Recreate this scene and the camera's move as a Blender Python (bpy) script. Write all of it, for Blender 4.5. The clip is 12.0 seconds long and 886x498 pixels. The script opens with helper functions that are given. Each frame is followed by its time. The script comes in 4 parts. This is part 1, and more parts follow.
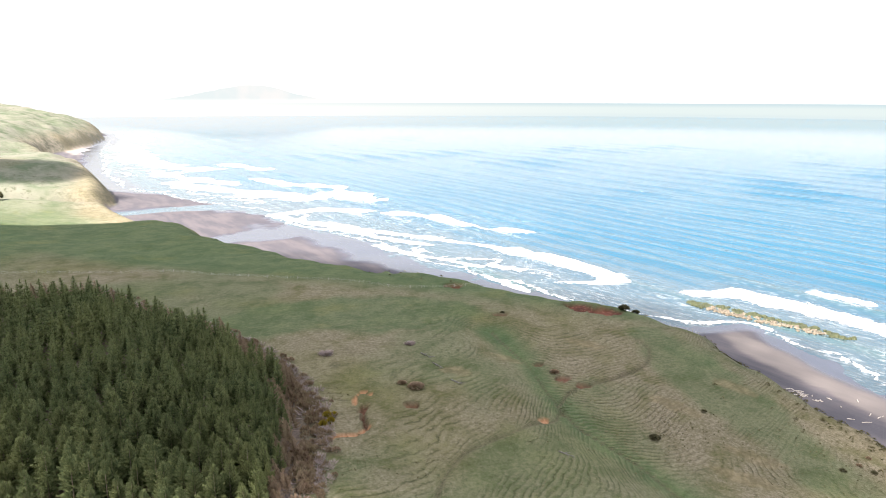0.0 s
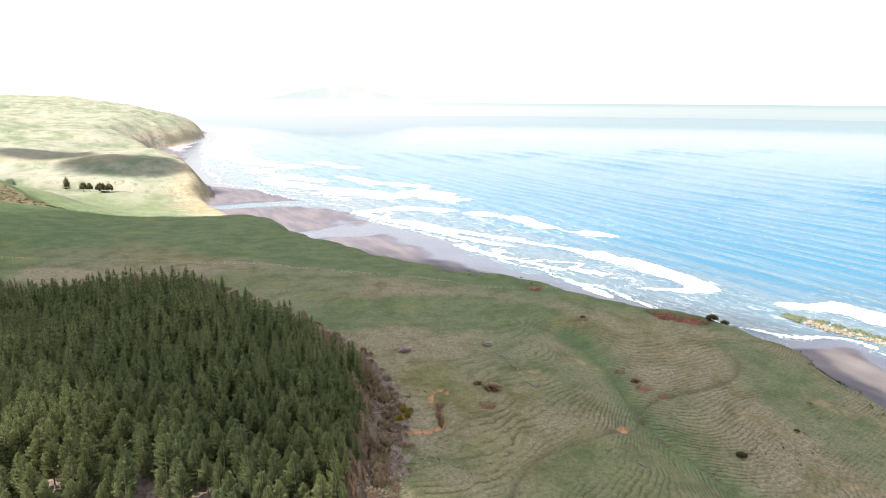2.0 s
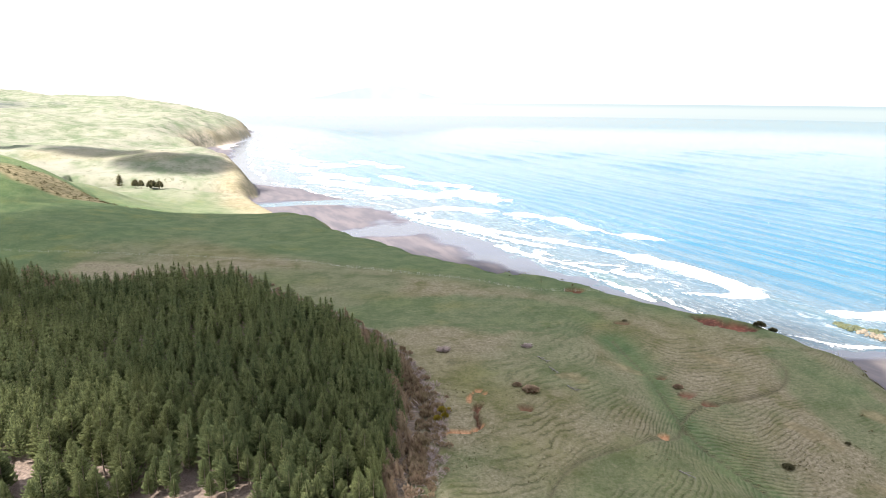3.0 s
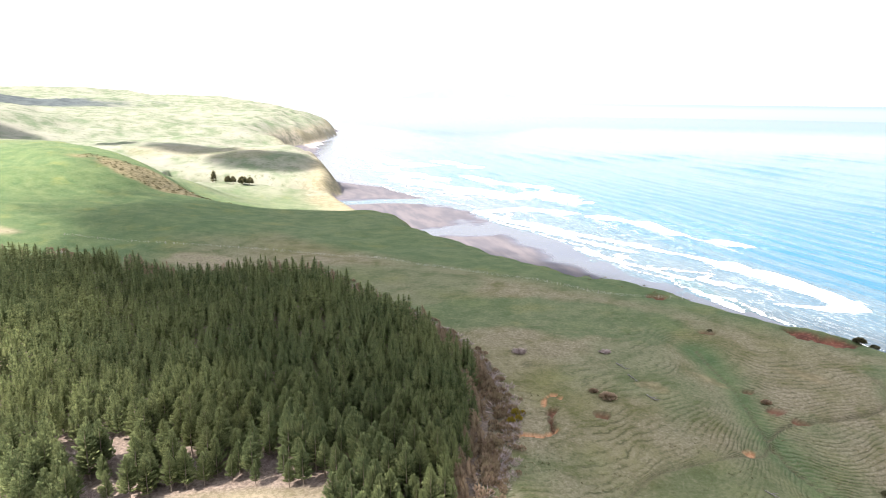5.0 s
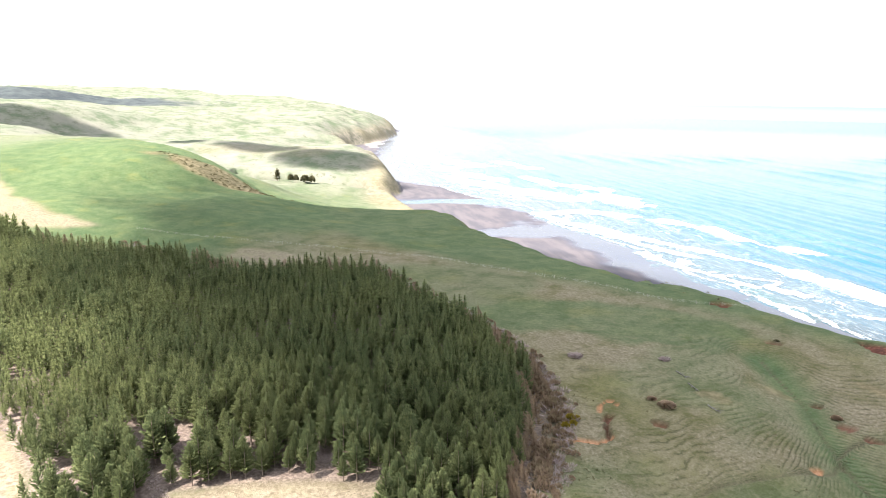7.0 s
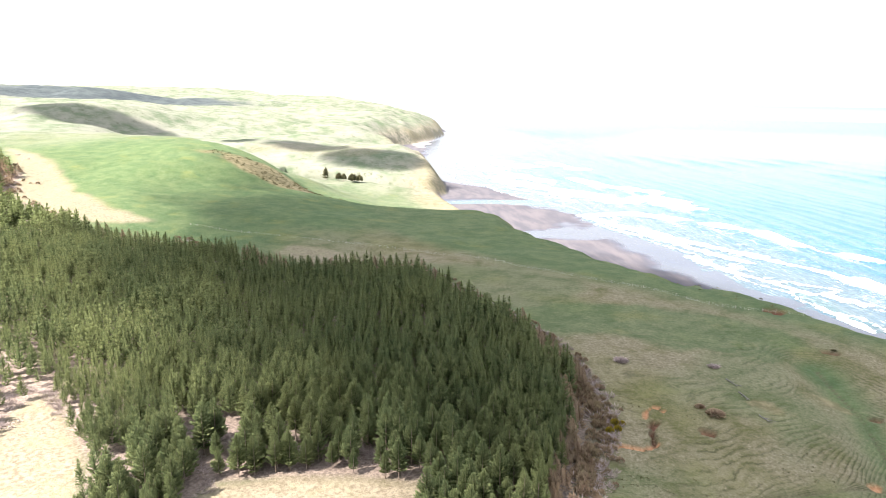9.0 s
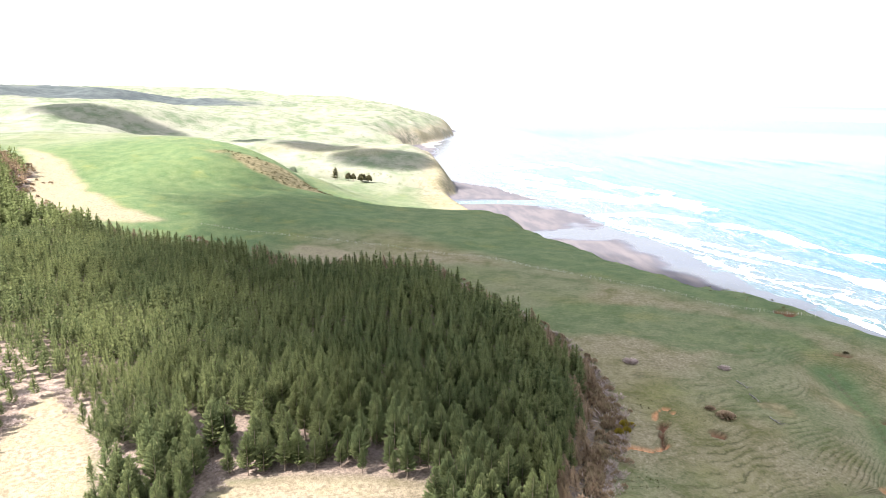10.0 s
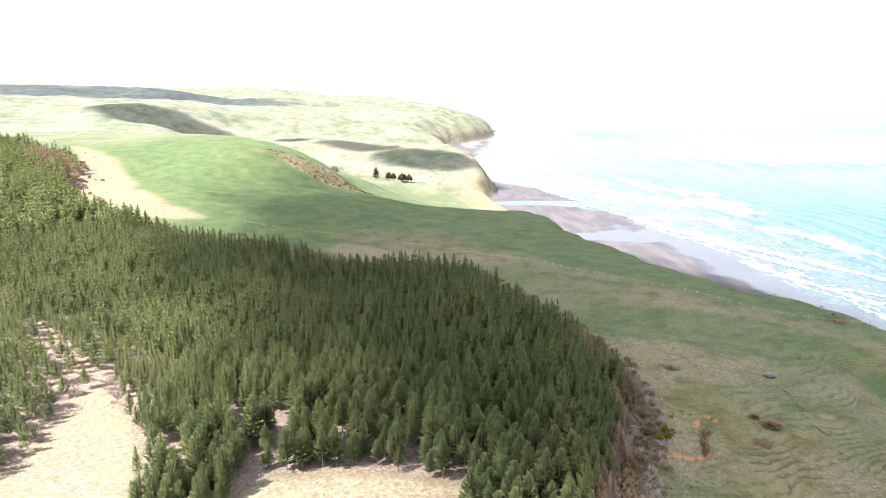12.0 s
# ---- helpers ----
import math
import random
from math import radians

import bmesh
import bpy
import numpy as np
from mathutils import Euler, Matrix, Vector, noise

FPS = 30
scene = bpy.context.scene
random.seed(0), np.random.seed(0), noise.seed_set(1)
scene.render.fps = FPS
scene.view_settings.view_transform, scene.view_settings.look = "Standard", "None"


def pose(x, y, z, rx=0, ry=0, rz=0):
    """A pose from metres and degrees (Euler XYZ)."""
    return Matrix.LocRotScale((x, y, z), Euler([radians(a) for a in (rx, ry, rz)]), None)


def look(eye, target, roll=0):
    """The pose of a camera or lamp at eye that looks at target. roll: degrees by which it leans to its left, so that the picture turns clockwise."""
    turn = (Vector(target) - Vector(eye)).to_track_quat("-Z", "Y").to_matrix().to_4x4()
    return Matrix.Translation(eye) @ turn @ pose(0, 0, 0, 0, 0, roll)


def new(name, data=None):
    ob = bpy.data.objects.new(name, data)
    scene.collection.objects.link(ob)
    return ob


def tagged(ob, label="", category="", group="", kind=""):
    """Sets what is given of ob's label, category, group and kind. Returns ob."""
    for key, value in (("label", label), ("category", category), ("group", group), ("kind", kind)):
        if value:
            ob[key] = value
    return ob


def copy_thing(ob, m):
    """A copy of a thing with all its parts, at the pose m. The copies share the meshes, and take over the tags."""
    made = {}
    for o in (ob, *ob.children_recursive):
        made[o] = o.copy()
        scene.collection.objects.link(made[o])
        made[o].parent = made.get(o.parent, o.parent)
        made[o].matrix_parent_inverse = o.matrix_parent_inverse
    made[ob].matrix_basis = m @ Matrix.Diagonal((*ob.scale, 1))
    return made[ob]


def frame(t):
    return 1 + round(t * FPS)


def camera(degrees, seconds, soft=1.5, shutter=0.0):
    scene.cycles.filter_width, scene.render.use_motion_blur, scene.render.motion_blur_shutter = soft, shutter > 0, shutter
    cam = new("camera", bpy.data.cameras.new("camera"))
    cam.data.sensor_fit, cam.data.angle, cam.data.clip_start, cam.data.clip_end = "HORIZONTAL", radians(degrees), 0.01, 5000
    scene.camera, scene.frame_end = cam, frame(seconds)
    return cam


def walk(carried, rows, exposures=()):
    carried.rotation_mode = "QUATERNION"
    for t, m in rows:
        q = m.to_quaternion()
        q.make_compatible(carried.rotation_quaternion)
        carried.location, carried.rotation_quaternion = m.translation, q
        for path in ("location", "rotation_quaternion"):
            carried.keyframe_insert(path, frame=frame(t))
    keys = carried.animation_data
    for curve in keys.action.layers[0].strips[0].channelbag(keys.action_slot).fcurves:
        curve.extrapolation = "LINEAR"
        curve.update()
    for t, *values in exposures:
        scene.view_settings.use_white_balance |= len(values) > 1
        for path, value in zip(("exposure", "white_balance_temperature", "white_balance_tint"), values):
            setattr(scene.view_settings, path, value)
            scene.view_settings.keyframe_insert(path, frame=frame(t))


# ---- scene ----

# ------------------------------------------------------------------ camera: a drone hanging still, panning to its left
EYE_Z = 130.0
cam = camera(67.97, 12.0, soft=0.45)
TURN = [(0.0, 0.0, -12.99, 0.10), (0.5, 1.81, -12.99, 0.11), (1.0, 3.65, -12.99, 0.16), (1.5, 5.44, -12.98, 0.19),
        (2.0, 7.21, -12.98, 0.27), (2.5, 8.98, -12.99, 0.30), (3.0, 10.83, -12.98, 0.36), (4.0, 14.45, -13.00, 0.41),
        (5.0, 17.83, -13.01, 0.45), (5.5, 19.20, -13.02, 0.51), (6.0, 20.72, -13.04, 0.53), (6.5, 21.87, -13.04, 0.53),
        (7.0, 22.93, -13.02, 0.55), (8.0, 25.20, -13.03, 0.58), (9.0, 26.96, -13.04, 0.60), (9.5, 27.35, -13.04, 0.60),
        (10.0, 27.78, -13.04, 0.59), (10.5, 29.10, -13.06, 0.58), (11.0, 30.23, -13.06, 0.57), (11.5, 30.87, -13.06, 0.57),
        (12.0, 31.26, -13.06, 0.57)]


def heading(yaw, pitch, roll):
    """The pose of the drone's camera: a turn about the vertical, a tilt, then a lean about its own axis."""
    return Matrix.Translation((0, 0, EYE_Z)) @ pose(0, 0, 0, 90 + pitch, 0, yaw).to_3x3().to_4x4() @ pose(0, 0, 0, 0, 0, roll)


EXPOSURE = 2.08
walk(cam, [(t, heading(y, p, r)) for t, y, p, r in TURN], [(0.0, EXPOSURE, 6900, 16), (5.0, EXPOSURE + 0.2, 6750, 15), (12.0, EXPOSURE + 0.32, 6700, 14)])

# ------------------------------------------------------------------ sky and sun
SUN_AZ, SUN_EL = 145.0, 48.0
TO_SUN = Vector((-math.sin(radians(SUN_AZ)) * math.cos(radians(SUN_EL)), math.cos(radians(SUN_AZ)) * math.cos(radians(SUN_EL)),
                 math.sin(radians(SUN_EL))))
world = bpy.data.worlds.new("sky")
scene.world = world
world.use_nodes = True
wn = world.node_tree.nodes
wl = world.node_tree.links
sky = wn.new("ShaderNodeTexSky")
sky.sky_type = "NISHITA"
sky.sun_disc = False
sky.sun_elevation = radians(SUN_EL)
sky.sun_rotation = radians(-SUN_AZ)
sky.air_density, sky.dust_density, sky.ozone_density = 1.0, 1.5, 1.0
# sea haze and thin cloud whiten the sky, most of all towards the horizon
up = wn.new("ShaderNodeSeparateXYZ")
wl.new(wn.new("ShaderNodeTexCoord").outputs["Generated"], up.inputs[0])
veil = wn.new("ShaderNodeMapRange")
veil.interpolation_type = "SMOOTHSTEP"
for key, value in (("From Min", -0.02), ("From Max", 0.55), ("To Min", 1.0), ("To Max", 0.5)):
    veil.inputs[key].default_value = value
wl.new(up.outputs["Z"], veil.inputs["Value"])
hazy = wn.new("ShaderNodeMix")
hazy.data_type = "RGBA"
wl.new(veil.outputs["Result"], hazy.inputs[0])
wl.new(sky.outputs["Color"], hazy.inputs[6])
white = wn.new("ShaderNodeMix")
white.data_type = "RGBA"
rise = wn.new("ShaderNodeMath")
rise.operation = "POWER"
rise.use_clamp = True
rise.inputs[1].default_value = 2.0
wl.new(up.outputs["Z"], rise.inputs[0])
wl.new(rise.outputs[0], white.inputs[0])
white.inputs[6].default_value = (3.3, 3.48, 3.44, 1.0)
white.inputs[7].default_value = (11.4, 11.7, 11.9, 1.0)
wl.new(white.outputs[2], hazy.inputs[7])
wl.new(hazy.outputs[2], wn["Background"].inputs["Color"])
wn["Background"].inputs["Strength"].default_value = 0.096
sun = new("sun", bpy.data.lights.new("sun", "SUN"))
sun.data.energy, sun.data.angle, sun.data.color = 5.0, radians(0.6), (1.0, 0.965, 0.90)
sun.matrix_world = look(TO_SUN * 3000, (0, 0, 0))


# ------------------------------------------------------------------ materials
class Nodes:
    """A short hand for node materials."""

    def __init__(self, name, rough=0.9, spec=0.3):
        self.mat = bpy.data.materials.new(name)
        self.mat.use_nodes = True
        self.tree = self.mat.node_tree
        self.bsdf = self.tree.nodes["Principled BSDF"]
        self.bsdf.inputs["Roughness"].default_value = rough
        self.bsdf.inputs["Specular IOR Level"].default_value = spec
        self.pos = self.tree.nodes.new("ShaderNodeNewGeometry").outputs["Position"]

    def node(self, kind, **values):
        n = self.tree.nodes.new(kind)
        for key, value in values.items():
            sock = n.inputs[key.replace("_", " ")]
            if hasattr(value, "is_output"):
                self.tree.links.new(value, sock)
            else:
                sock.default_value = value
        return n

    def noise(self, scale, detail=4.0, rough=0.55, vector=None, distortion=0.0):
        return self.node("ShaderNodeTexNoise", Vector=vector or self.pos, Scale=scale, Detail=detail, Roughness=rough,
                         Distortion=distortion).outputs["Fac"]

    def ramp(self, fac, lo, hi, a=0.0, b=1.0):
        n = self.node("ShaderNodeMapRange", Value=fac)
        n.interpolation_type = "SMOOTHSTEP"
        for k, v in (("From Min", lo), ("From Max", hi), ("To Min", a), ("To Max", b)):
            n.inputs[k].default_value = v
        return n.outputs["Result"]

    def math(self, op, a, b=0.0):
        n = self.tree.nodes.new("ShaderNodeMath")
        n.operation = op
        for i, v in enumerate((a, b)):
            if hasattr(v, "is_output"):
                self.tree.links.new(v, n.inputs[i])
            else:
                n.inputs[i].default_value = v
        return n.outputs[0]

    def mix(self, fac, a, b):
        n = self.tree.nodes.new("ShaderNodeMix")
        n.data_type = "RGBA"
        for i, v in ((0, fac), (6, a), (7, b)):
            if hasattr(v, "is_output"):
                self.tree.links.new(v, n.inputs[i])
            elif i:
                n.inputs[i].default_value = (*v, 1.0)
            else:
                n.inputs[i].default_value = v
        return n.outputs[2]

    def attr(self, name):
        n = self.tree.nodes.new("ShaderNodeAttribute")
        n.attribute_name = name
        return n.outputs["Fac"]

    def along(self, turn, sx, sy):
        """The plan turned first and then scaled: sx along the direction turn, sy across it."""
        n = self.node("ShaderNodeMapping", Vector=self.pos)
        n.inputs["Rotation"].default_value = (0, 0, radians(-turn))
        k = self.node("ShaderNodeMapping", Vector=n.outputs["Vector"])
        k.inputs["Scale"].default_value = (sx, sy, 1.0)
        return k.outputs["Vector"]

    def set(self, key, value):
        if hasattr(value, "is_output"):
            self.tree.links.new(value, self.bsdf.inputs[key])
        else:
            self.bsdf.inputs[key].default_value = value

    def bump(self, height, strength, distance):
        n = self.node("ShaderNodeBump", Height=height, Strength=strength, Distance=distance)
        self.tree.links.new(n.outputs["Normal"], self.bsdf.inputs["Normal"])
        return n


def ground_material():
    m = Nodes("pasture_and_sand", 0.95, 0.15)
    broad, mid, fine = m.noise(0.018, 5), m.noise(0.11, 5, 0.6), m.noise(1.3, 4, 0.65)
    tuft = m.noise(3.2, 2, 0.7)
    green = m.mix(m.ramp(mid, 0.35, 0.68), (0.070, 0.070, 0.026), (0.106, 0.105, 0.043))
    straw = m.mix(m.ramp(fine, 0.3, 0.72), (0.106, 0.090, 0.060), (0.192, 0.162, 0.120))
    dead = m.math("MULTIPLY", m.ramp(broad, 0.32, 0.54), m.ramp(mid, 0.26, 0.56))
    rough = m.mix(m.math("ADD", m.math("MULTIPLY", dead, 0.8), m.ramp(fine, 0.5, 0.75, 0.0, 0.25)), green, straw)
    lush_green = m.mix(m.ramp(mid, 0.3, 0.7), (0.038, 0.069, 0.028), (0.070, 0.098, 0.042))
    lush_green = m.mix(m.ramp(m.noise(0.05, 4), 0.55, 0.75, 0.0, 0.6), lush_green, (0.098, 0.108, 0.032))
    col = m.mix(m.attr("lush"), rough, lush_green)
    blades = m.math("ADD", m.math("MULTIPLY", m.noise(0.75, 5, 0.75), 0.65), m.math("MULTIPLY", m.noise(3.0, 3, 0.7), 0.35))
    col = m.mix(m.ramp(blades, 0.39, 0.49, 0.5, 0.0), col, (0.036, 0.042, 0.018))
    col = m.mix(m.ramp(blades, 0.53, 0.62, 0.0, 0.22), col, (0.195, 0.178, 0.128))
    # narrow stock tracks that follow the contours, with the shadow line of each step painted dark
    z = m.node("ShaderNodeSeparateXYZ", Vector=m.pos).outputs["Z"]
    trod = m.math("MULTIPLY", m.attr("tracks"), m.math("SUBTRACT", 1.0, m.math("MAXIMUM", m.attr("earth"), m.attr("clay"))))
    wander = m.math("ADD", m.math("MULTIPLY", m.noise(0.028, 3, 0.5), 7.0), m.math("MULTIPLY", m.noise(0.22, 3, 0.6), 1.5))
    saw = m.math("FRACT", m.math("ADD", m.math("MULTIPLY", z, 4.6), wander))
    patches = m.ramp(m.noise(0.05, 4, 0.65), 0.38, 0.62)
    step = m.math("MULTIPLY", m.math("MULTIPLY", m.ramp(m.math("ABSOLUTE", m.math("SUBTRACT", saw, 0.2)), 0.02, 0.17, 1.0, 0.0), trod), patches)
    step = m.math("MULTIPLY", step, m.ramp(m.noise(0.35, 4, 0.65), 0.36, 0.58))
    col = m.mix(m.math("MULTIPLY", step, 0.5), col, (0.034, 0.034, 0.017))
    lip = m.math("MULTIPLY", m.math("MULTIPLY", m.ramp(saw, 0.35, 0.8), trod), patches)
    col = m.mix(m.math("MULTIPLY", lip, 0.2), col, (0.196, 0.165, 0.120))
    # dry hay field, worn paths, bracken, forest litter, bare earth, sand
    hay = m.mix(m.ramp(m.noise(0.8, 6, 0.75), 0.36, 0.62), (0.104, 0.086, 0.060), (0.200, 0.168, 0.122))
    hay = m.mix(m.ramp(mid, 0.45, 0.7, 0.0, 0.5), hay, (0.160, 0.150, 0.088))
    col = m.mix(m.math("MULTIPLY", m.attr("hay"), m.ramp(m.noise(0.3, 4), 0.2, 0.5, 0.7, 1.0)), col, hay)
    patchy = m.mix(m.ramp(m.noise(0.030, 6, 0.72), 0.36, 0.64), (0.064, 0.086, 0.052), (0.142, 0.142, 0.114))
    patchy = m.mix(m.ramp(m.noise(0.009, 5, 0.6), 0.50, 0.66, 0.0, 0.7), patchy, (0.150, 0.146, 0.124))
    patchy = m.mix(m.ramp(m.noise(0.085, 6, 0.8), 0.54, 0.66, 0.0, 0.75), patchy, (0.050, 0.058, 0.036))
    col = m.mix(m.math("MULTIPLY", m.attr("hill"), 0.9), col, patchy)
    gorge = m.mix(m.ramp(m.noise(0.35, 5, 0.7), 0.4, 0.62), (0.098, 0.082, 0.044), (0.190, 0.152, 0.092))
    col = m.mix(m.attr("scrub"), col, gorge)
    litter = m.mix(m.ramp(fine, 0.35, 0.7), (0.110, 0.086, 0.072), (0.220, 0.176, 0.150))
    col = m.mix(m.attr("litter"), col, litter)
    worn = m.mix(m.ramp(tuft, 0.3, 0.7), (0.034, 0.034, 0.018), (0.110, 0.094, 0.060))
    col = m.mix(m.attr("worn"), col, worn)
    earth = m.mix(m.ramp(mid, 0.35, 0.62), (0.052, 0.020, 0.015), (0.115, 0.044, 0.030))
    earth = m.mix(m.ramp(m.noise(0.9, 4), 0.52, 0.66, 0.0, 0.6), earth, (0.19, 0.095, 0.062))
    col = m.mix(m.attr("earth"), col, earth)
    clay = m.mix(m.ramp(fine, 0.3, 0.7), (0.22, 0.100, 0.050), (0.34, 0.185, 0.105))
    col = m.mix(m.attr("clay"), col, clay)
    wave = m.noise(1.0, 5, 0.6, m.along(-58, 0.020, 0.075))
    face = m.mix(m.ramp(m.noise(0.10, 7, 0.8), 0.38, 0.62), (0.085, 0.085, 0.060), (0.205, 0.185, 0.145))
    col = m.mix(m.attr("bluff"), col, face)
    sand = m.mix(m.ramp(wave, 0.36, 0.64), (0.054, 0.053, 0.064), (0.086, 0.079, 0.086))
    sand = m.mix(m.ramp(fine, 0.2, 0.8, 0.0, 0.25), sand, (0.10, 0.092, 0.088))
    sand = m.mix(m.attr("pale"), sand, (0.30, 0.26, 0.225))
    # wet sand is darker; the blue in its colour stands for reflected sky
    sand = m.mix(m.attr("wet"), sand, (0.030, 0.036, 0.056))
    col = m.mix(m.attr("sand"), col, sand)
    # woods on the far hills, cloud shade and blue haze painted into their colour
    shaded_wood = m.mix(m.ramp(m.noise(0.03, 5), 0.35, 0.65), (0.024, 0.031, 0.038), (0.040, 0.050, 0.054))
    col = m.mix(m.attr("wood"), col, shaded_wood)
    m.set("Base Color", col)
    gloss = m.math("MULTIPLY", m.attr("sand"), m.attr("wet"))
    m.set("Roughness", m.ramp(gloss, 0.0, 1.0, 0.95, 0.16))
    m.set("Specular IOR Level", m.ramp(gloss, 0.0, 1.0, 0.1, 0.6))
    grassy = m.math("SUBTRACT", 1.0, m.attr("sand"))
    relief = m.math("ADD", m.math("MULTIPLY", m.math("ADD", fine, tuft), 0.35), m.math("MULTIPLY", lip, 0.25))
    relief = m.math("SUBTRACT", relief, m.math("MULTIPLY", step, 0.4))
    m.bump(m.math("ADD", m.math("MULTIPLY", relief, grassy), m.math("MULTIPLY", wave, 0.1)), 0.9, 0.5)
    return m.mat


def sea_material():
    m = Nodes("sea_water", 0.14, 0.5)
    m.set("IOR", 1.33)
    m.set("Specular IOR Level", m.ramp(m.attr("open"), 0.0, 1.0, 0.5, 0.9))
    foam, lace = m.attr("foam"), m.attr("lace")
    broken = m.noise(0.10, 6, 0.66, None, 1.2)
    curd = m.noise(0.30, 7, 0.74, m.along(-52, 0.8, 1.5), 1.0)
    solid = m.ramp(m.math("ADD", foam, m.math("MULTIPLY", m.math("SUBTRACT", m.math("ADD", broken, curd), 1.0), 1.9)), 0.50, 0.72)
    veil = m.math("MULTIPLY", m.ramp(m.noise(0.085, 7, 0.72, m.along(-50, 0.6, 1.5), 2.6), 0.50, 0.66), lace)
    white = m.math("MAXIMUM", solid, m.math("MULTIPLY", veil, 0.34))
    depth = m.attr("depth")
    body = m.mix(depth, (0.034, 0.060, 0.078), (0.005, 0.062, 0.108))
    body = m.mix(m.ramp(m.noise(0.004, 4), 0.35, 0.7, 0.0, 0.2), body, (0.009, 0.082, 0.122))
    body = m.mix(m.math("MULTIPLY", m.attr("crest"), 0.6), body, (0.020, 0.080, 0.066))
    m.set("Base Color", m.mix(white, body, (0.80, 0.82, 0.83)))
    m.set("Roughness", m.math("MAXIMUM", m.ramp(white, 0.0, 1.0, 0.0, 0.9), m.ramp(m.attr("open"), 0.0, 1.0, 0.12, 0.03)))
    ripple = m.math("ADD", m.noise(0.09, 3, 0.5, m.along(-58, 0.16, 1.4)), m.math("MULTIPLY", m.noise(0.5, 3, 0.6, m.along(-54, 0.3, 1.3)), 0.12))
    calm = m.math("MULTIPLY", ripple, m.ramp(m.attr("open"), 0.0, 1.0, 1.0, 0.12))
    m.bump(m.math("ADD", calm, m.math("MULTIPLY", white, 0.5)), 0.8, 1.8)
    return m.mat


def leaf_material(name, dark, light, tip, patch=0.06, inner_shade=0.45):
    """Foliage: paler towards the end of each shoot, with the shade inside the crown painted in as a darker base."""
    m = Nodes(name, 0.85, 0.08)
    geo = m.tree.nodes.new("ShaderNodeNewGeometry")
    info = m.tree.nodes.new("ShaderNodeObjectInfo")
    each = m.math("FRACT", m.math("ADD", geo.outputs["Random Per Island"], info.outputs["Random"]))
    col = m.mix(m.ramp(m.noise(patch, 4), 0.35, 0.66), dark, light)
    col = m.mix(m.ramp(m.noise(0.22, 2), 0.45, 0.7, 0.0, 0.35), col, tip)
    col = m.mix(m.math("MULTIPLY", each, 0.4), col, tip)
    col = m.mix(m.ramp(m.attr("tip"), 0.0, 0.85, 0.95, 0.0), col, tuple(c * inner_shade for c in dark))
    m.set("Base Color", col)
    glow = m.node("ShaderNodeBsdfTranslucent", Color=col)
    both = m.node("ShaderNodeMixShader", Fac=0.32)
    m.tree.links.new(m.bsdf.outputs[0], both.inputs[1])
    m.tree.links.new(glow.outputs[0], both.inputs[2])
    m.tree.links.new(both.outputs[0], m.tree.nodes["Material Output"].inputs["Surface"])
    return m.mat


def plain_material(name, dark, light, scale, rough=0.85, bump=0.4, spec=0.3):
    m = Nodes(name, rough, spec)
    n = m.noise(scale, 5, 0.62)
    col = m.mix(m.ramp(n, 0.32, 0.68), dark, light)
    col = m.mix(m.ramp(m.noise(scale * 0.12, 3), 0.4, 0.7, 0.0, 0.4), col, tuple(c * 0.6 for c in dark))
    m.set("Base Color", col)
    m.bump(n, bump, 0.3 / scale)
    return m.mat


def cloud_material():
    m = Nodes("cloud_vapour", 1.0, 0.0)
    m.set("Base Color", (0.85, 0.86, 0.88, 1.0))
    ragged = m.math("ADD", m.math("MULTIPLY", m.math("SUBTRACT", m.noise(0.011, 5, 0.6), 0.5), 0.9), m.math("MULTIPLY", m.math("SUBTRACT", m.noise(0.032, 4, 0.6), 0.5), 0.9))
    thin = m.math("ADD", m.attr("thick"), ragged)
    m.set("Alpha", m.ramp(thin, 0.05, 0.85))
    return m.mat


GROUND = ground_material()
SEA = sea_material()
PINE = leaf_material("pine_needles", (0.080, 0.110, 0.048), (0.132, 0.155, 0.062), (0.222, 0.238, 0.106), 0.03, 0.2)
# brighter copy of the pine colour: sun and haze painted in for the far slope
PINE_SUNLIT = leaf_material("pine_needles_sunlit", (0.105, 0.135, 0.050), (0.160, 0.185, 0.075), (0.230, 0.250, 0.120), 0.03)
BROWN = leaf_material("scorched_needles", (0.185, 0.125, 0.085), (0.290, 0.205, 0.150), (0.240, 0.215, 0.120), 0.12, 0.55)
GREY_TWIG = leaf_material("dead_twigs", (0.250, 0.200, 0.185), (0.370, 0.305, 0.290), (0.480, 0.410, 0.390), 0.15, 0.8)
GORSE = leaf_material("gorse_flower", (0.130, 0.105, 0.020), (0.260, 0.200, 0.030), (0.380, 0.290, 0.040), 0.5)
DARK_BUSH = leaf_material("coastal_bush", (0.060, 0.062, 0.034), (0.100, 0.098, 0.052), (0.140, 0.125, 0.072), 0.3)
RUSH = leaf_material("rush_tussock", (0.065, 0.068, 0.030), (0.130, 0.115, 0.058), (0.190, 0.160, 0.092), 0.05, 0.8)
BARK = plain_material("pine_bark", (0.10, 0.075, 0.058), (0.21, 0.17, 0.14), 3.0)
DRIFT = plain_material("bleached_wood", (0.30, 0.27, 0.24), (0.52, 0.48, 0.43), 2.0)
OLD_WOOD = plain_material("grey_dead_wood", (0.085, 0.080, 0.072), (0.165, 0.155, 0.140), 2.0)
POST = plain_material("weathered_post", (0.20, 0.185, 0.16), (0.34, 0.32, 0.28), 4.0)
ROCK = plain_material("reef_rock", (0.072, 0.060, 0.044), (0.172, 0.148, 0.112), 0.9, 0.8, 0.8)
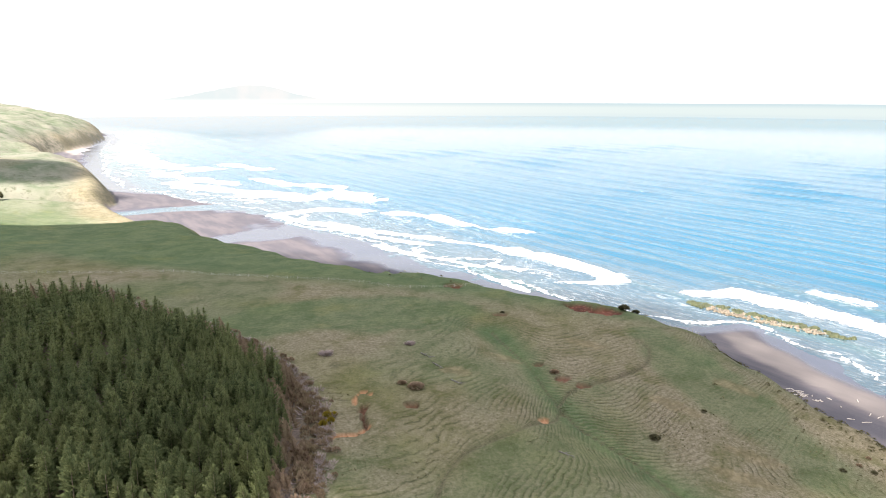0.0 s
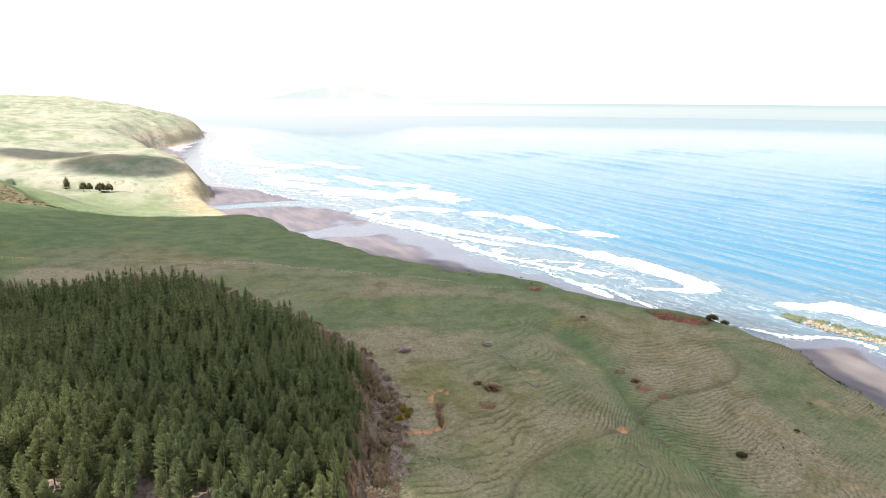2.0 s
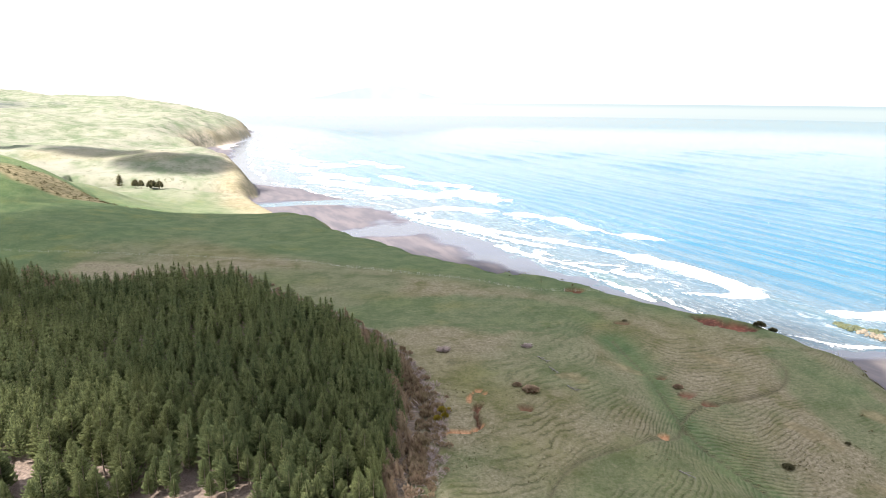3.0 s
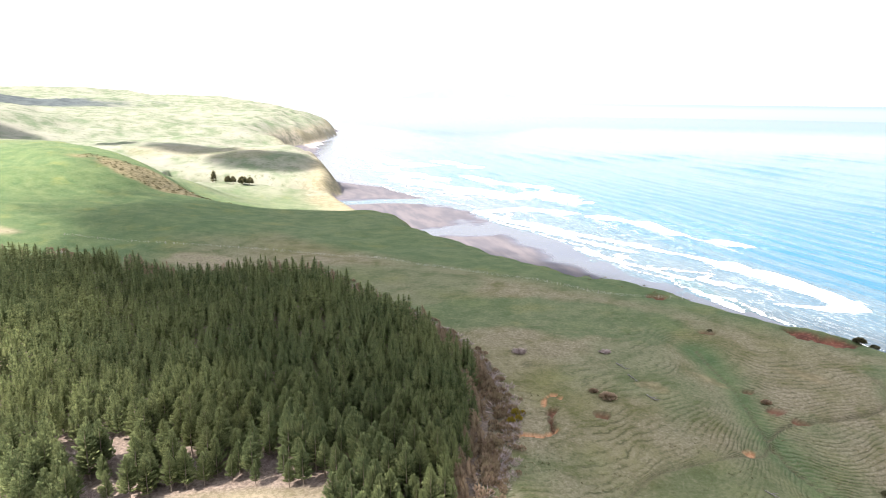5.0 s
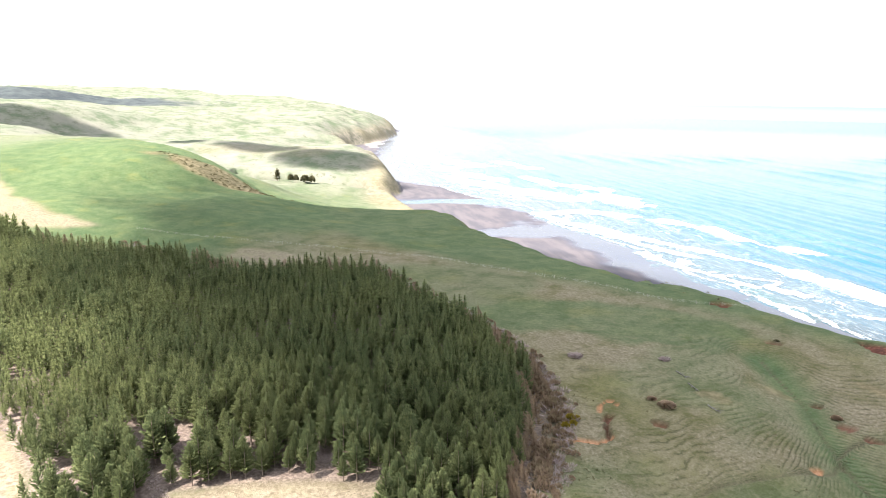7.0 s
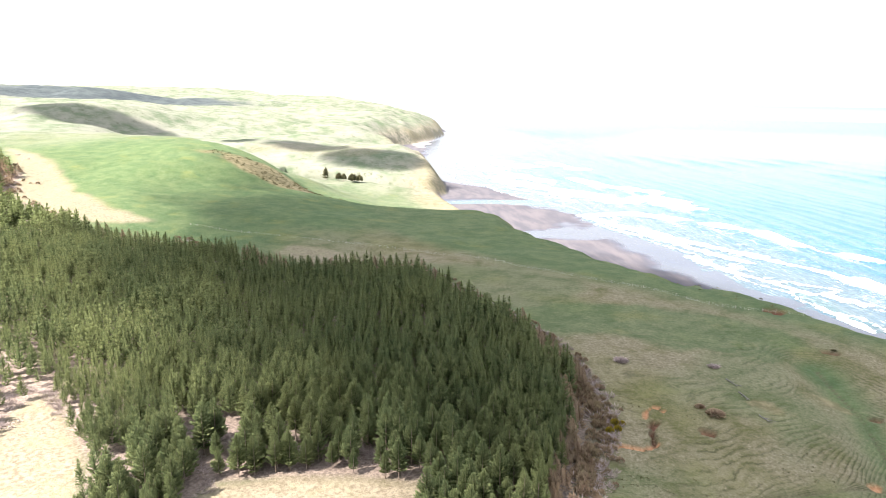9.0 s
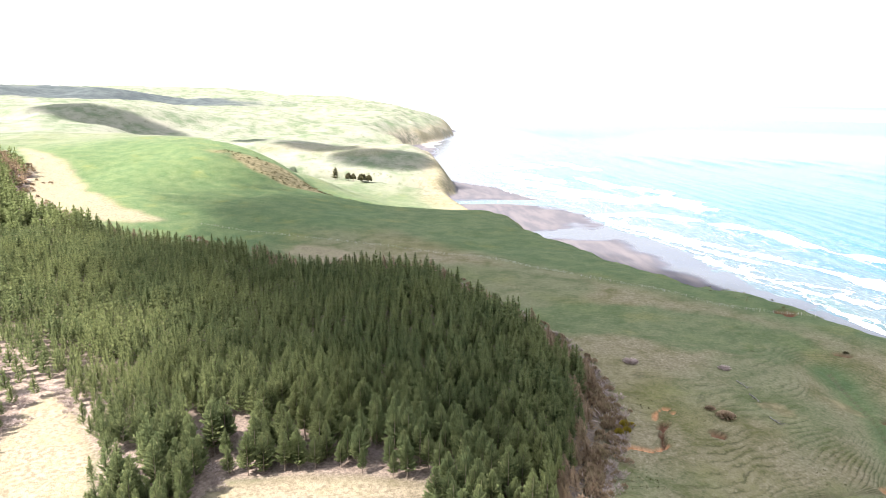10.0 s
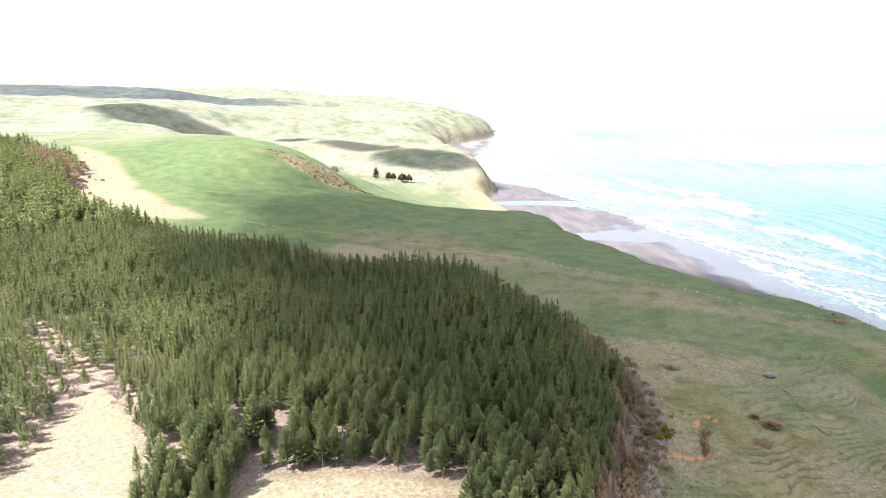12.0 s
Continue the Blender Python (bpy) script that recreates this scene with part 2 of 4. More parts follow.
ROCK_GREEN = plain_material("weedy_rock", (0.024, 0.030, 0.014), (0.062, 0.070, 0.030), 1.1, 0.7, 0.8)
WALL_PAINT = plain_material("painted_weatherboard", (0.36, 0.35, 0.33), (0.46, 0.45, 0.43), 1.5, 0.6, 0.1)
ROOF_IRON = plain_material("roofing_iron", (0.30, 0.31, 0.33), (0.48, 0.49, 0.50), 1.0, 0.4, 0.1)
GLASS_DARK = plain_material("window_glass", (0.03, 0.035, 0.04), (0.05, 0.055, 0.06), 0.5, 0.08, 0.0, 0.6)
WIRE = plain_material("fence_wire", (0.32, 0.32, 0.31), (0.48, 0.48, 0.47), 3.0, 0.5, 0.1)
CLOUD = cloud_material()


# ------------------------------------------------------------------ the lie of the land
def lattice(x, y, seed):
    """Smooth value noise on the plan, 0 to 1."""
    xi, yi = np.floor(x), np.floor(y)
    fx, fy = x - xi, y - yi
    fx, fy = fx * fx * (3 - 2 * fx), fy * fy * (3 - 2 * fy)

    def h(a, b):
        v = np.sin(a * 127.1 + b * 311.7 + seed * 74.7) * 43758.5453
        return v - np.floor(v)

    return (h(xi, yi) * (1 - fx) + h(xi + 1, yi) * fx) * (1 - fy) + (h(xi, yi + 1) * (1 - fx) + h(xi + 1, yi + 1) * fx) * fy


def fbm(x, y, size, seed, octaves=4, gain=0.5):
    total, amp, norm = 0.0, 1.0, 0.0
    for k in range(octaves):
        total = total + amp * (lattice(x / size, y / size, seed + k) - 0.5)
        norm += amp
        amp, size = amp * gain, size * 0.5
    return total / norm * 2


def curve(points, steps=6):
    """A smooth line through plan points."""
    p = np.array(points, float)
    p = np.vstack([2 * p[0] - p[1], p, 2 * p[-1] - p[-2]])
    out = []
    for i in range(1, len(p) - 2):
        for s in np.arange(steps) / steps:
            a, b, c, d = p[i - 1:i + 3]
            out.append(0.5 * (2 * b + (c - a) * s + (2 * a - 5 * b + 4 * c - d) * s ** 2 + (3 * b - 3 * c + d - a) * s ** 3))
    return np.array(out + [p[-2]])


def off_line(line, x, y):
    """Distance from a line on the plan, its side (+1 to the left of its run) and how far along the nearest point lies."""
    best = np.full(x.shape, 1e9)
    side = np.ones(x.shape)
    along = np.zeros(x.shape)
    run = 0.0
    for (ax, ay), (bx, by) in zip(line[:-1], line[1:]):
        dx, dy = bx - ax, by - ay
        n = math.hypot(dx, dy) + 1e-9
        t = np.clip(((x - ax) * dx + (y - ay) * dy) / n ** 2, 0, 1)
        d = np.hypot(x - ax - t * dx, y - ay - t * dy)
        near = d < best - 1e-6
        best = np.where(near, d, best)
        side = np.where(near, np.sign(dx * (y - ay) - dy * (x - ax)), side)
        along = np.where(near, run + t * n, along)
        run += n
    return best, side, along


def smooth(lo, hi, v):
    t = np.clip((v - lo) / (hi - lo), 0, 1)
    return t * t * (3 - 2 * t)


# the water's edge and the foot of the sea cliffs, from the far headland to the near beach
SHORE = curve([(-3300, 4900), (-2300, 3500), (-1560, 2760), (-1160, 2350), (-1075, 2170), (-926, 1815), (-823, 1589), (-641, 1240), (-519, 1029),
               (-443, 934), (-385, 900), (-331, 845), (-258, 798), (-205, 750), (-162, 675), (-127, 646), (-69, 588), (-40, 544), (-11, 515),
               (16, 488), (45, 455), (75, 425), (105, 392), (131, 366), (150, 361), (172, 368), (186, 360), (189, 335), (194, 308), (201, 276),
               (232, 210), (262, 110), (300, -60), (360, -400), (520, -1200), (900, -2600), (1500, -4900)])
FOOT = curve([(-3450, 4900), (-2440, 3500), (-1700, 2800), (-1250, 2400), (-1130, 2200), (-1000, 1960), (-905, 1640), (-880, 1460), (-735, 1245), (-660, 1163),
              (-592, 1079), (-535, 1005), (-458, 895), (-402, 800), (-385, 742), (-345, 690), (-275, 610), (-205, 535), (-140, 465), (-80, 405), (-25, 362),
              (30, 330), (80, 305), (118, 275), (138, 233), (153, 188), (176, 120), (215, 20), (250, -120), (310, -420), (470, -1200), (850, -2600), (1450, -4900)])
RIVER = curve([(-900, 640), (-720, 655), (-590, 650), (-500, 690), (-430, 712), (-370, 735), (-330, 765), (-285, 782), (-235, 790)])
# knolls and hollows: x, y, height, reach
NEAR_LAND = [(0, 230, 55, 70), (-90, 300, 53, 80), (60, 225, 52, 55), (114, 152, 32, 55), (40, 120, 43, 55), (-30, 140, 53, 50),
             (-80, 200, 52, 70), (-90, 105, 45, 45), (-160, 80, 42, 60), (-200, 180, 50, 80), (-290, 235, 58, 70), (-262, 392, 54, 50),
             (-200, 425, 50, 60), (-120, 375, 48, 60), (-322, 322, 62, 50), (-316, 398, 61, 38), (-335, 460, 36, 45), (-385, 500, 30, 50),
             (-388, 425, 75, 40), (-425, 425, 88, 48),
             (-240, 482, 28, 40), (-292, 456, 32, 36), (-475, 525, 46, 45), (-205, 412, 47, 40)]
WEST_LAND = [(-410, 240, 68, 70), (-520, 320, 80, 80), (-506, 435, 93, 80), (-750, 470, 93, 120), (-984, 461, 93, 150),
             (-800, 385, 80, 100), (-300, 60, 50, 100), (100, -20, 40, 130), (-60, -120, 45, 220), (-500, -150, 62, 260),
             (-330, 610, 14, 80), (-500, 665, 26, 80), (-650, 630, 36, 90), (-900, 730, 50, 120), (-425, 780, 26, 50), (-1180, 560, 76, 110)]
FAR_LAND_FORMS = [(-485, 845, 50, 60), (-610, 900, 55, 100), (-720, 930, 57, 100), (-900, 1000, 48, 120), (-640, 1080, 26, 80),
                  (-1229, 860, 108, 130), (-1042, 1079, 80, 130), (-940, 1290, 60, 130), (-850, 1450, 45, 90), (-1100, 1500, 72, 150)]
OUTER_LAND = [(-1110, 1800, 85, 190), (-1200, 2120, 70, 170), (-1245, 2390, 34, 90), (-1420, 2380, 92, 120), (-1600, 2380, 116, 170), (-1950, 2300, 124, 300),
              (-1600, 1700, 90, 300), (-2330, 1180, 152, 130), (-2200, 1385, 118, 80), (-2100, 1530, 150, 110), (-2010, 1650, 118, 90), (-1917, 1757, 112, 150), (-3100, 2500, 158, 420),
              (-2100, 500, 115, 500), (-1700, -900, 90, 900), (-3800, 300, 160, 900), (-2200, 3600, 90, 500), (-900, -3200, 80, 1500)]
GULLY = curve([(17, 217), (27, 189), (33, 168), (40, 155), (48, 146), (57, 132), (69, 112), (90, 80)])
PATH_A = curve([(17, 217), (22, 203), (27, 189), (30, 177), (32, 171), (33, 165)])
PATH_B = curve([(32, 166), (30, 161), (23, 156), (16, 150), (10, 145), (5, 140), (1, 132), (-1, 124), (-3, 112)])
PATH_C = curve([(33, 167), (36, 160), (40, 155), (48, 146), (54, 134), (60, 118)])
PATH_D = curve([(33, 170), (37, 176), (50, 183), (63, 193), (68, 203), (66, 211)])


def height(x, y):
    """Ground height above the sea, with the distances from the cliffs' foot and from the water's edge."""
    x, y = np.asarray(x, float), np.asarray(y, float)
    total, weight = np.zeros(x.shape), np.full(x.shape, 1e-30)
    for hx, hy, hz, r in NEAR_LAND + WEST_LAND + FAR_LAND_FORMS + OUTER_LAND:
        w = np.exp(-((x - hx) ** 2 + (y - hy) ** 2) / (r * r) * 0.9) + 1e-9 / (1 + ((x - hx) ** 2 + (y - hy) ** 2) / 1e5)
        total += w * hz
        weight += w
    z = total / weight
    r = np.hypot(x, y)
    z += fbm(x, y, 90, 3, 4) * np.clip(r / 220, 0.9, 4.0)
    z += fbm(x, y, 26, 9, 3) * np.clip(0.55 * r / 250, 0.4, 2.2)
    z += fbm(x, y, 130, 15, 4, 0.45) * 6.0 * smooth(640, 1000, r)
    far = smooth(700, 1300, r)
    z -= far * np.abs(fbm(x, y, 260, 21, 4)) * 22 - far * 6
    dg, _, _ = off_line(GULLY, x, y)
    z -= 2.2 * np.exp(-(dg / 10.0) ** 2)
    for path in (PATH_A, PATH_B, PATH_C, PATH_D):
        dp, _, _ = off_line(path, x, y)
        z -= 0.5 * np.exp(-(dp / 0.7) ** 2)
    df, sf, _ = off_line(FOOT, x, y)
    ds, ss, _ = off_line(SHORE, x, y)
    inland, seaward = -df * sf, ds * ss
    rough = fbm(x, y, 34, 31, 4) * 9 + fbm(x, y, 9, 37, 3) * 2.5
    cliff = 3.0 + np.maximum(inland, 0) * (0.80 - 0.28 * smooth(560, 760, r)) + rough * smooth(6, 40, inland) + 3.0 * smooth(0, 8, inland)
    steep = 3.0 + 36 * (1 - np.exp(-np.maximum(inland, 0) / 24)) + np.maximum(inland, 0) * 0.28 + rough * smooth(4, 30, inland)
    outer = smooth(560, 760, r)
    cliff = cliff * (1 - outer) + steep * outer
    soft = 7.0
    h = np.clip(0.5 + 0.5 * (cliff - z) / soft, 0, 1)
    land = cliff * (1 - h) + z * h - soft * h * (1 - h)
    share = np.clip(df / (df + ds + 1e-6), 0, 1)
    beach = 3.0 * (1 - share) ** 1.2 - np.maximum(seaward, 0) * 0.035 + fbm(x, y, 60, 41, 3) * 0.35 * (seaward < 0)
    z = np.where(inland > 0, land, beach)
    dr, _, ar = off_line(RIVER, x, y)
    bed = smooth(0, 1, np.clip((dr - 7) / 26, 0, 1))
    lower = np.where(z > -0.6, -0.6, z)
    z = np.where((dr < 40) & (x < -200) & (ar > 330), lower * (1 - bed) + z * bed, z)
    return z, inland, seaward


def sheet(name, verts, faces, material, attrs, smooth_faces=True):
    me = bpy.data.meshes.new(name)
    me.vertices.add(len(verts))
    me.vertices.foreach_set("co", np.asarray(verts, np.float32).ravel())
    n = faces.shape[1]
    me.loops.add(faces.size)
    me.loops.foreach_set("vertex_index", faces.astype(np.int32).ravel())
    me.polygons.add(len(faces))
    me.polygons.foreach_set("loop_start", np.arange(0, faces.size, n, dtype=np.int32))
    me.polygons.foreach_set("loop_total", np.full(len(faces), n, np.int32))
    me.polygons.foreach_set("use_smooth", np.full(len(faces), smooth_faces))
    for key, value in attrs.items():
        me.attributes.new(key, "FLOAT", "POINT").data.foreach_set("value", np.asarray(value, np.float32))
    me.materials.append(material)
    me.update()
    me.validate()
    return new(name, me)


def ring_grid(angles, radii):
    """A plan grid that grows coarser outwards: angles in degrees to the left of north."""
    a, r = np.meshgrid(np.radians(angles), radii)
    x, y = (-np.sin(a) * r).ravel(), (np.cos(a) * r).ravel()
    m, n = len(radii), len(angles)
    i = np.arange(m * n).reshape(m, n)
    faces = np.stack([i[:-1, :-1], i[1:, :-1], i[1:, 1:], i[:-1, 1:]], -1).reshape(-1, 4)
    return x, y, faces[:, ::-1]


def inside(poly, x, y):
    res = np.zeros(np.shape(x), bool)
    for (ax, ay), (bx, by) in zip(poly, poly[1:] + poly[:1]):
        cross = ((ay > y) != (by > y)) & (x < (bx - ax) * (y - ay) / (by - ay + 1e-12) + ax)
        res ^= cross
    return res


def blob(x, y, cx, cy, rx, ry, turn=0.0):
    """1 in the middle of an uneven patch, 0 outside."""
    c, s = math.cos(radians(turn)), math.sin(radians(turn))
    u, v = ((x - cx) * c + (y - cy) * s) / rx, (-(x - cx) * s + (y - cy) * c) / ry
    d = np.sqrt(u * u + v * v) + fbm(x, y, max(rx, ry) * 0.7, 55, 4, 0.65) * 0.6
    return 1 - smooth(0.75, 1.05, d)


FOREST = [(-135, 250), (-101, 223), (-78, 209), (-63, 196), (-50, 180), (-41, 166), (-34, 150), (-32, 136), (-30, 122), (-28, 96), (-26, 78), (-50, 84),
          (-60, 111), (-77, 107), (-88, 102), (-103, 92), (-100, 72), (-117, 66), (-136, 85), (-148, 90), (-169, 99), (-178, 103), (-175, 92),
          (-163, 79), (-152, 60), (-150, 30), (-260, 10), (-420, 90), (-660, 280), (-640, 322), (-470, 276), (-425, 232), (-381, 215), (-348, 212),
          (-306, 217), (-283, 214), (-251, 222), (-216, 231), (-197, 226), (-188, 219), (-180, 228), (-172, 243)]
HAYFIELD = [(-601, 340), (-549, 328), (-484, 306), (-403, 271), (-354, 256), (-311, 252), (-318, 236), (-341, 226), (-364, 220), (-397, 222), (-463, 262), (-504, 290)]
CLEARING = [(-60, 111), (-77, 107), (-88, 102), (-103, 92), (-100, 72), (-60, 60)]
CLEARING_WEST = [(-117, 66), (-136, 85), (-148, 90), (-169, 99), (-178, 103), (-175, 92), (-163, 79), (-152, 60), (-150, 30), (-90, 20)]


def edge_distance(poly, x, y):
    d, _, _ = off_line(np.array(poly + poly[:1], float), x, y)
    return np.where(inside(poly, x, y), d, -d)


def build_ground():
    angles = np.concatenate([np.arange(-48, 76, 0.24), np.arange(76, 312.1, 4.0)])
    radii = np.concatenate([[0.5, 20, 40, 60], 75 * np.exp(np.arange(0, math.log(4950 / 75), 0.008)), [4950]])
    x, y, faces = ring_grid(angles, radii)
    z, inland, seaward = height(x, y)
    n1, n2 = fbm(x, y, 40, 61, 4), fbm(x, y, 12, 67, 3)
    sand = 1 - smooth(-1.0, 3.0, inland + n2 * 4)
    r = np.hypot(x, y)
    wood = edge_distance(FOREST, x, y)
    dr, _, ar = off_line(RIVER, x, y)
    broad = smooth(380, 460, y)
    wet = smooth(-17 - 32 * broad, -6 - 20 * broad, seaward + n1 * (8 + 10 * broad))
    wet = np.maximum(wet, 0.8 * smooth(0.3, 0.1, z))
    wet = np.maximum(wet, np.where(ar > 330, 1 - smooth(9, 24, dr + n1 * 8), 0))
    wet = np.maximum(wet, 0.9 * blob(x, y, -165, 632, 30, 75, -40))
    bars = np.maximum(blob(x, y, -365, 842, 118, 46, -32), blob(x, y, -262, 697, 80, 50, -22)) * np.clip(smooth(8, 16, dr), 0, 1)
    wet = wet * (1 - 0.9 * bars)
    pale = 0.3 * blob(x, y, 176, 300, 15, 75, 16) + 0.9 * blob(x, y, -960, 1800, 50, 330, 22) + 0.4 * smooth(26, 12, -inland + n1 * 10) * (y < 600)
    hay = 0.85 * smooth(-4, 6, edge_distance(HAYFIELD, x, y) + n2 * 5)
    hay = np.maximum(hay, smooth(3, -3, wood) * (inside(CLEARING, x, y) | inside(CLEARING_WEST, x, y)))
    hay = np.maximum(hay, 0.7 * blob(x, y, -198, 252, 24, 13))
    hay = np.maximum(hay, 0.3 * smooth(640, 820, r) * smooth(-0.35, 0.3, fbm(x, y, 240, 71, 4) + 0.15))
    # greener ground on the top of the hill and the far paddocks
    fence_side = smooth(-14, 12, y - (258 - 0.33 * (x + 19)) + n1 * 6)
    lush = np.maximum(fence_side * 0.9, smooth(150, 250, -x + n1 * 30) * smooth(180, 240, y))
    lush = np.maximum(lush, 0.75 * blob(x, y, -35, 232, 60, 26, 10))
    dg, _, _ = off_line(GULLY, x, y)
    lush = np.maximum(lush, 1.0 * np.exp(-((dg + n2 * 3) / 6.5) ** 2))
    flank = blob(x, y, 86, 178, 19, 48, 20)
    lush = np.maximum(lush, flank * (0.55 + 0.4 * smooth(-0.3, 0.3, n1)))
    lush = np.maximum(lush, 0.5 * smooth(-0.05, 0.4, n1))
    lush = lush * (1 - 0.6 * hay) * (1 - smooth(0, 24, 24 - inland) * 0.6)
    tracks = smooth(262, 205, y + n1 * 22) * smooth(-60, -25, x) * smooth(130, 95, x) * (1 - 0.55 * flank)
    scrub = np.maximum(0.85 * blob(x, y, -340, 420, 75, 22, 22), smooth(48, 22, inland + n1 * 14) * (inland > 0) * 0.75)
    scrub = np.maximum(scrub, 0.25 * blob(x, y, -610, 800, 110, 50, 15))
    for cx, cy, rx2, ry2 in ((66, 172, 8, 3), (80, 151, 9, 3.5), (72, 142, 8, 3), (20, 195, 5, 2.5), (48, 205, 7, 3), (90, 186, 6, 3), (4, 182, 6, 3)):
        scrub = np.maximum(scrub, 0.6 * blob(x, y, cx, cy, rx2, ry2, -25))
    earth = np.maximum(blob(x, y, 55, 239, 9, 4.5, -25), blob(x, y, 61, 237, 6.5, 5.0, -10))
    earth = np.maximum(earth, blob(x, y, 4, 266, 5, 3.5))
    for cx, cy, rx, ry in ((-20.8, 157.6, 1.4, 2.4), (36, 183, 2.8, 1.6), (41, 179, 2.2, 1.2), (-8, 161, 2.4, 1.3), (21, 231, 2.6, 1.4), (30, 192, 1.8, 1.0)):
        earth = np.maximum(earth, 0.8 * blob(x, y, cx, cy, rx, ry))
    clay = 0.9 * blob(x, y, 27, 160, 1.6, 1.0)
    for line, wide in (([(-27.4, 142.8), (-25.1, 144.7), (-21.7, 145.4), (-19.8, 146.6), (-18.3, 149.4)], 1.0), ([(-23.2, 159.5), (-23.6, 163.9), (-22.1, 167.0), (-19.5, 165.7)], 0.5)):
        dp, _, _ = off_line(curve(line), x, y)
        clay = np.maximum(clay, 1 - smooth(0.5 * wide, wide, dp + n2 * 0.5))
    dp, _, _ = off_line([(-20.4, 154), (-18.7, 148.4)], x, y)
    earth = np.maximum(earth, 0.8 * (1 - smooth(0.3, 0.8, dp)))
    worn = np.zeros(x.shape)
    for path, wide in ((PATH_A, 0.42), (PATH_B, 0.42), (PATH_C, 0.5), (PATH_D, 0.42)):
        dp, _, _ = off_line(path, x, y)
        worn = np.maximum(worn, 0.85 * np.exp(-((dp + n2 * 0.3) / wide) ** 2))
    bluff = smooth(70, 25, inland + n1 * 25) * (inland > 0) * smooth(560, 700, r) * (0.35 + 0.65 * smooth(-0.2, 0.3, n1))
    attrs = dict(sand=sand, wet=np.clip(wet, 0, 1), pale=np.clip(pale, 0, 1), hay=hay, lush=np.clip(lush, 0, 1), tracks=tracks, scrub=scrub,
                 wood=0.9 * blob(x, y, -2250, 1400, 800, 420, 35), hill=smooth(600, 900, r) * (1 - sand), litter=smooth(-2, 3, wood) * (r < 700), earth=earth, clay=clay, worn=worn, bluff=np.clip(bluff, 0, 1))
    # scarps: the slips bite into the slope
    z = z - (1.8 + 1.2 * fbm(x, y, 6, 61, 3)) * earth - 0.7 * clay
    keep = (z[faces].max(1) > -7)
    used = np.unique(faces[keep])
    remap = np.full(len(x), -1)
    remap[used] = np.arange(len(used))
    ob = sheet("ground", np.stack([x, y, z], -1)[used], remap[faces[keep]], GROUND, {k: np.broadcast_to(v, x.shape)[used] for k, v in attrs.items()})
    tagged(ob, "rough green and straw coloured coastal hills with a dark sand beach", "ground", kind="structure")


build_ground()


# ------------------------------------------------------------------ the sea
# broken water: a line on the plan and half its width
FOAM = [([(-60, 748), (-9, 712), (43, 655), (85, 637)], 15), ([(-193, 729), (-133, 679), (-82, 649), (-35, 619), (8, 594), (43, 573), (75, 541), (99, 517), (116, 489), (124, 462)], 11),
        ([(-190, 850), (-150, 915), (-97, 850)], 26), ([(-185, 735), (-150, 770), (-90, 760)], 17), ([(174, 428), (198, 428), (224, 406), (243, 378), (262, 340), (300, 300)], 15),
        ([(255, 430), (276, 405)], 6), ([(34, 469), (47, 450), (59, 433)], 4), ([(80, 457), (121, 457)], 5), ([(-260, 880), (-220, 900), (-190, 870)], 20),
        ([(-420, 1010), (-330, 940), (-250, 900)], 22), ([(-520, 1180), (-430, 1080), (-330, 1010)], 26), ([(-300, 1060), (-230, 1000), (-150, 960)], 18),
        ([(-700, 1480), (-560, 1290), (-440, 1200)], 36), ([(-860, 1800), (-760, 1620), (-660, 1460)], 34), ([(-420, 1300), (-330, 1210)], 22), ([(-980, 2200), (-880, 1960)], 26),
        ([(-60, 575), (-15, 535), (30, 500)], 5), ([(-110, 655), (-60, 610), (-10, 575)], 7)]


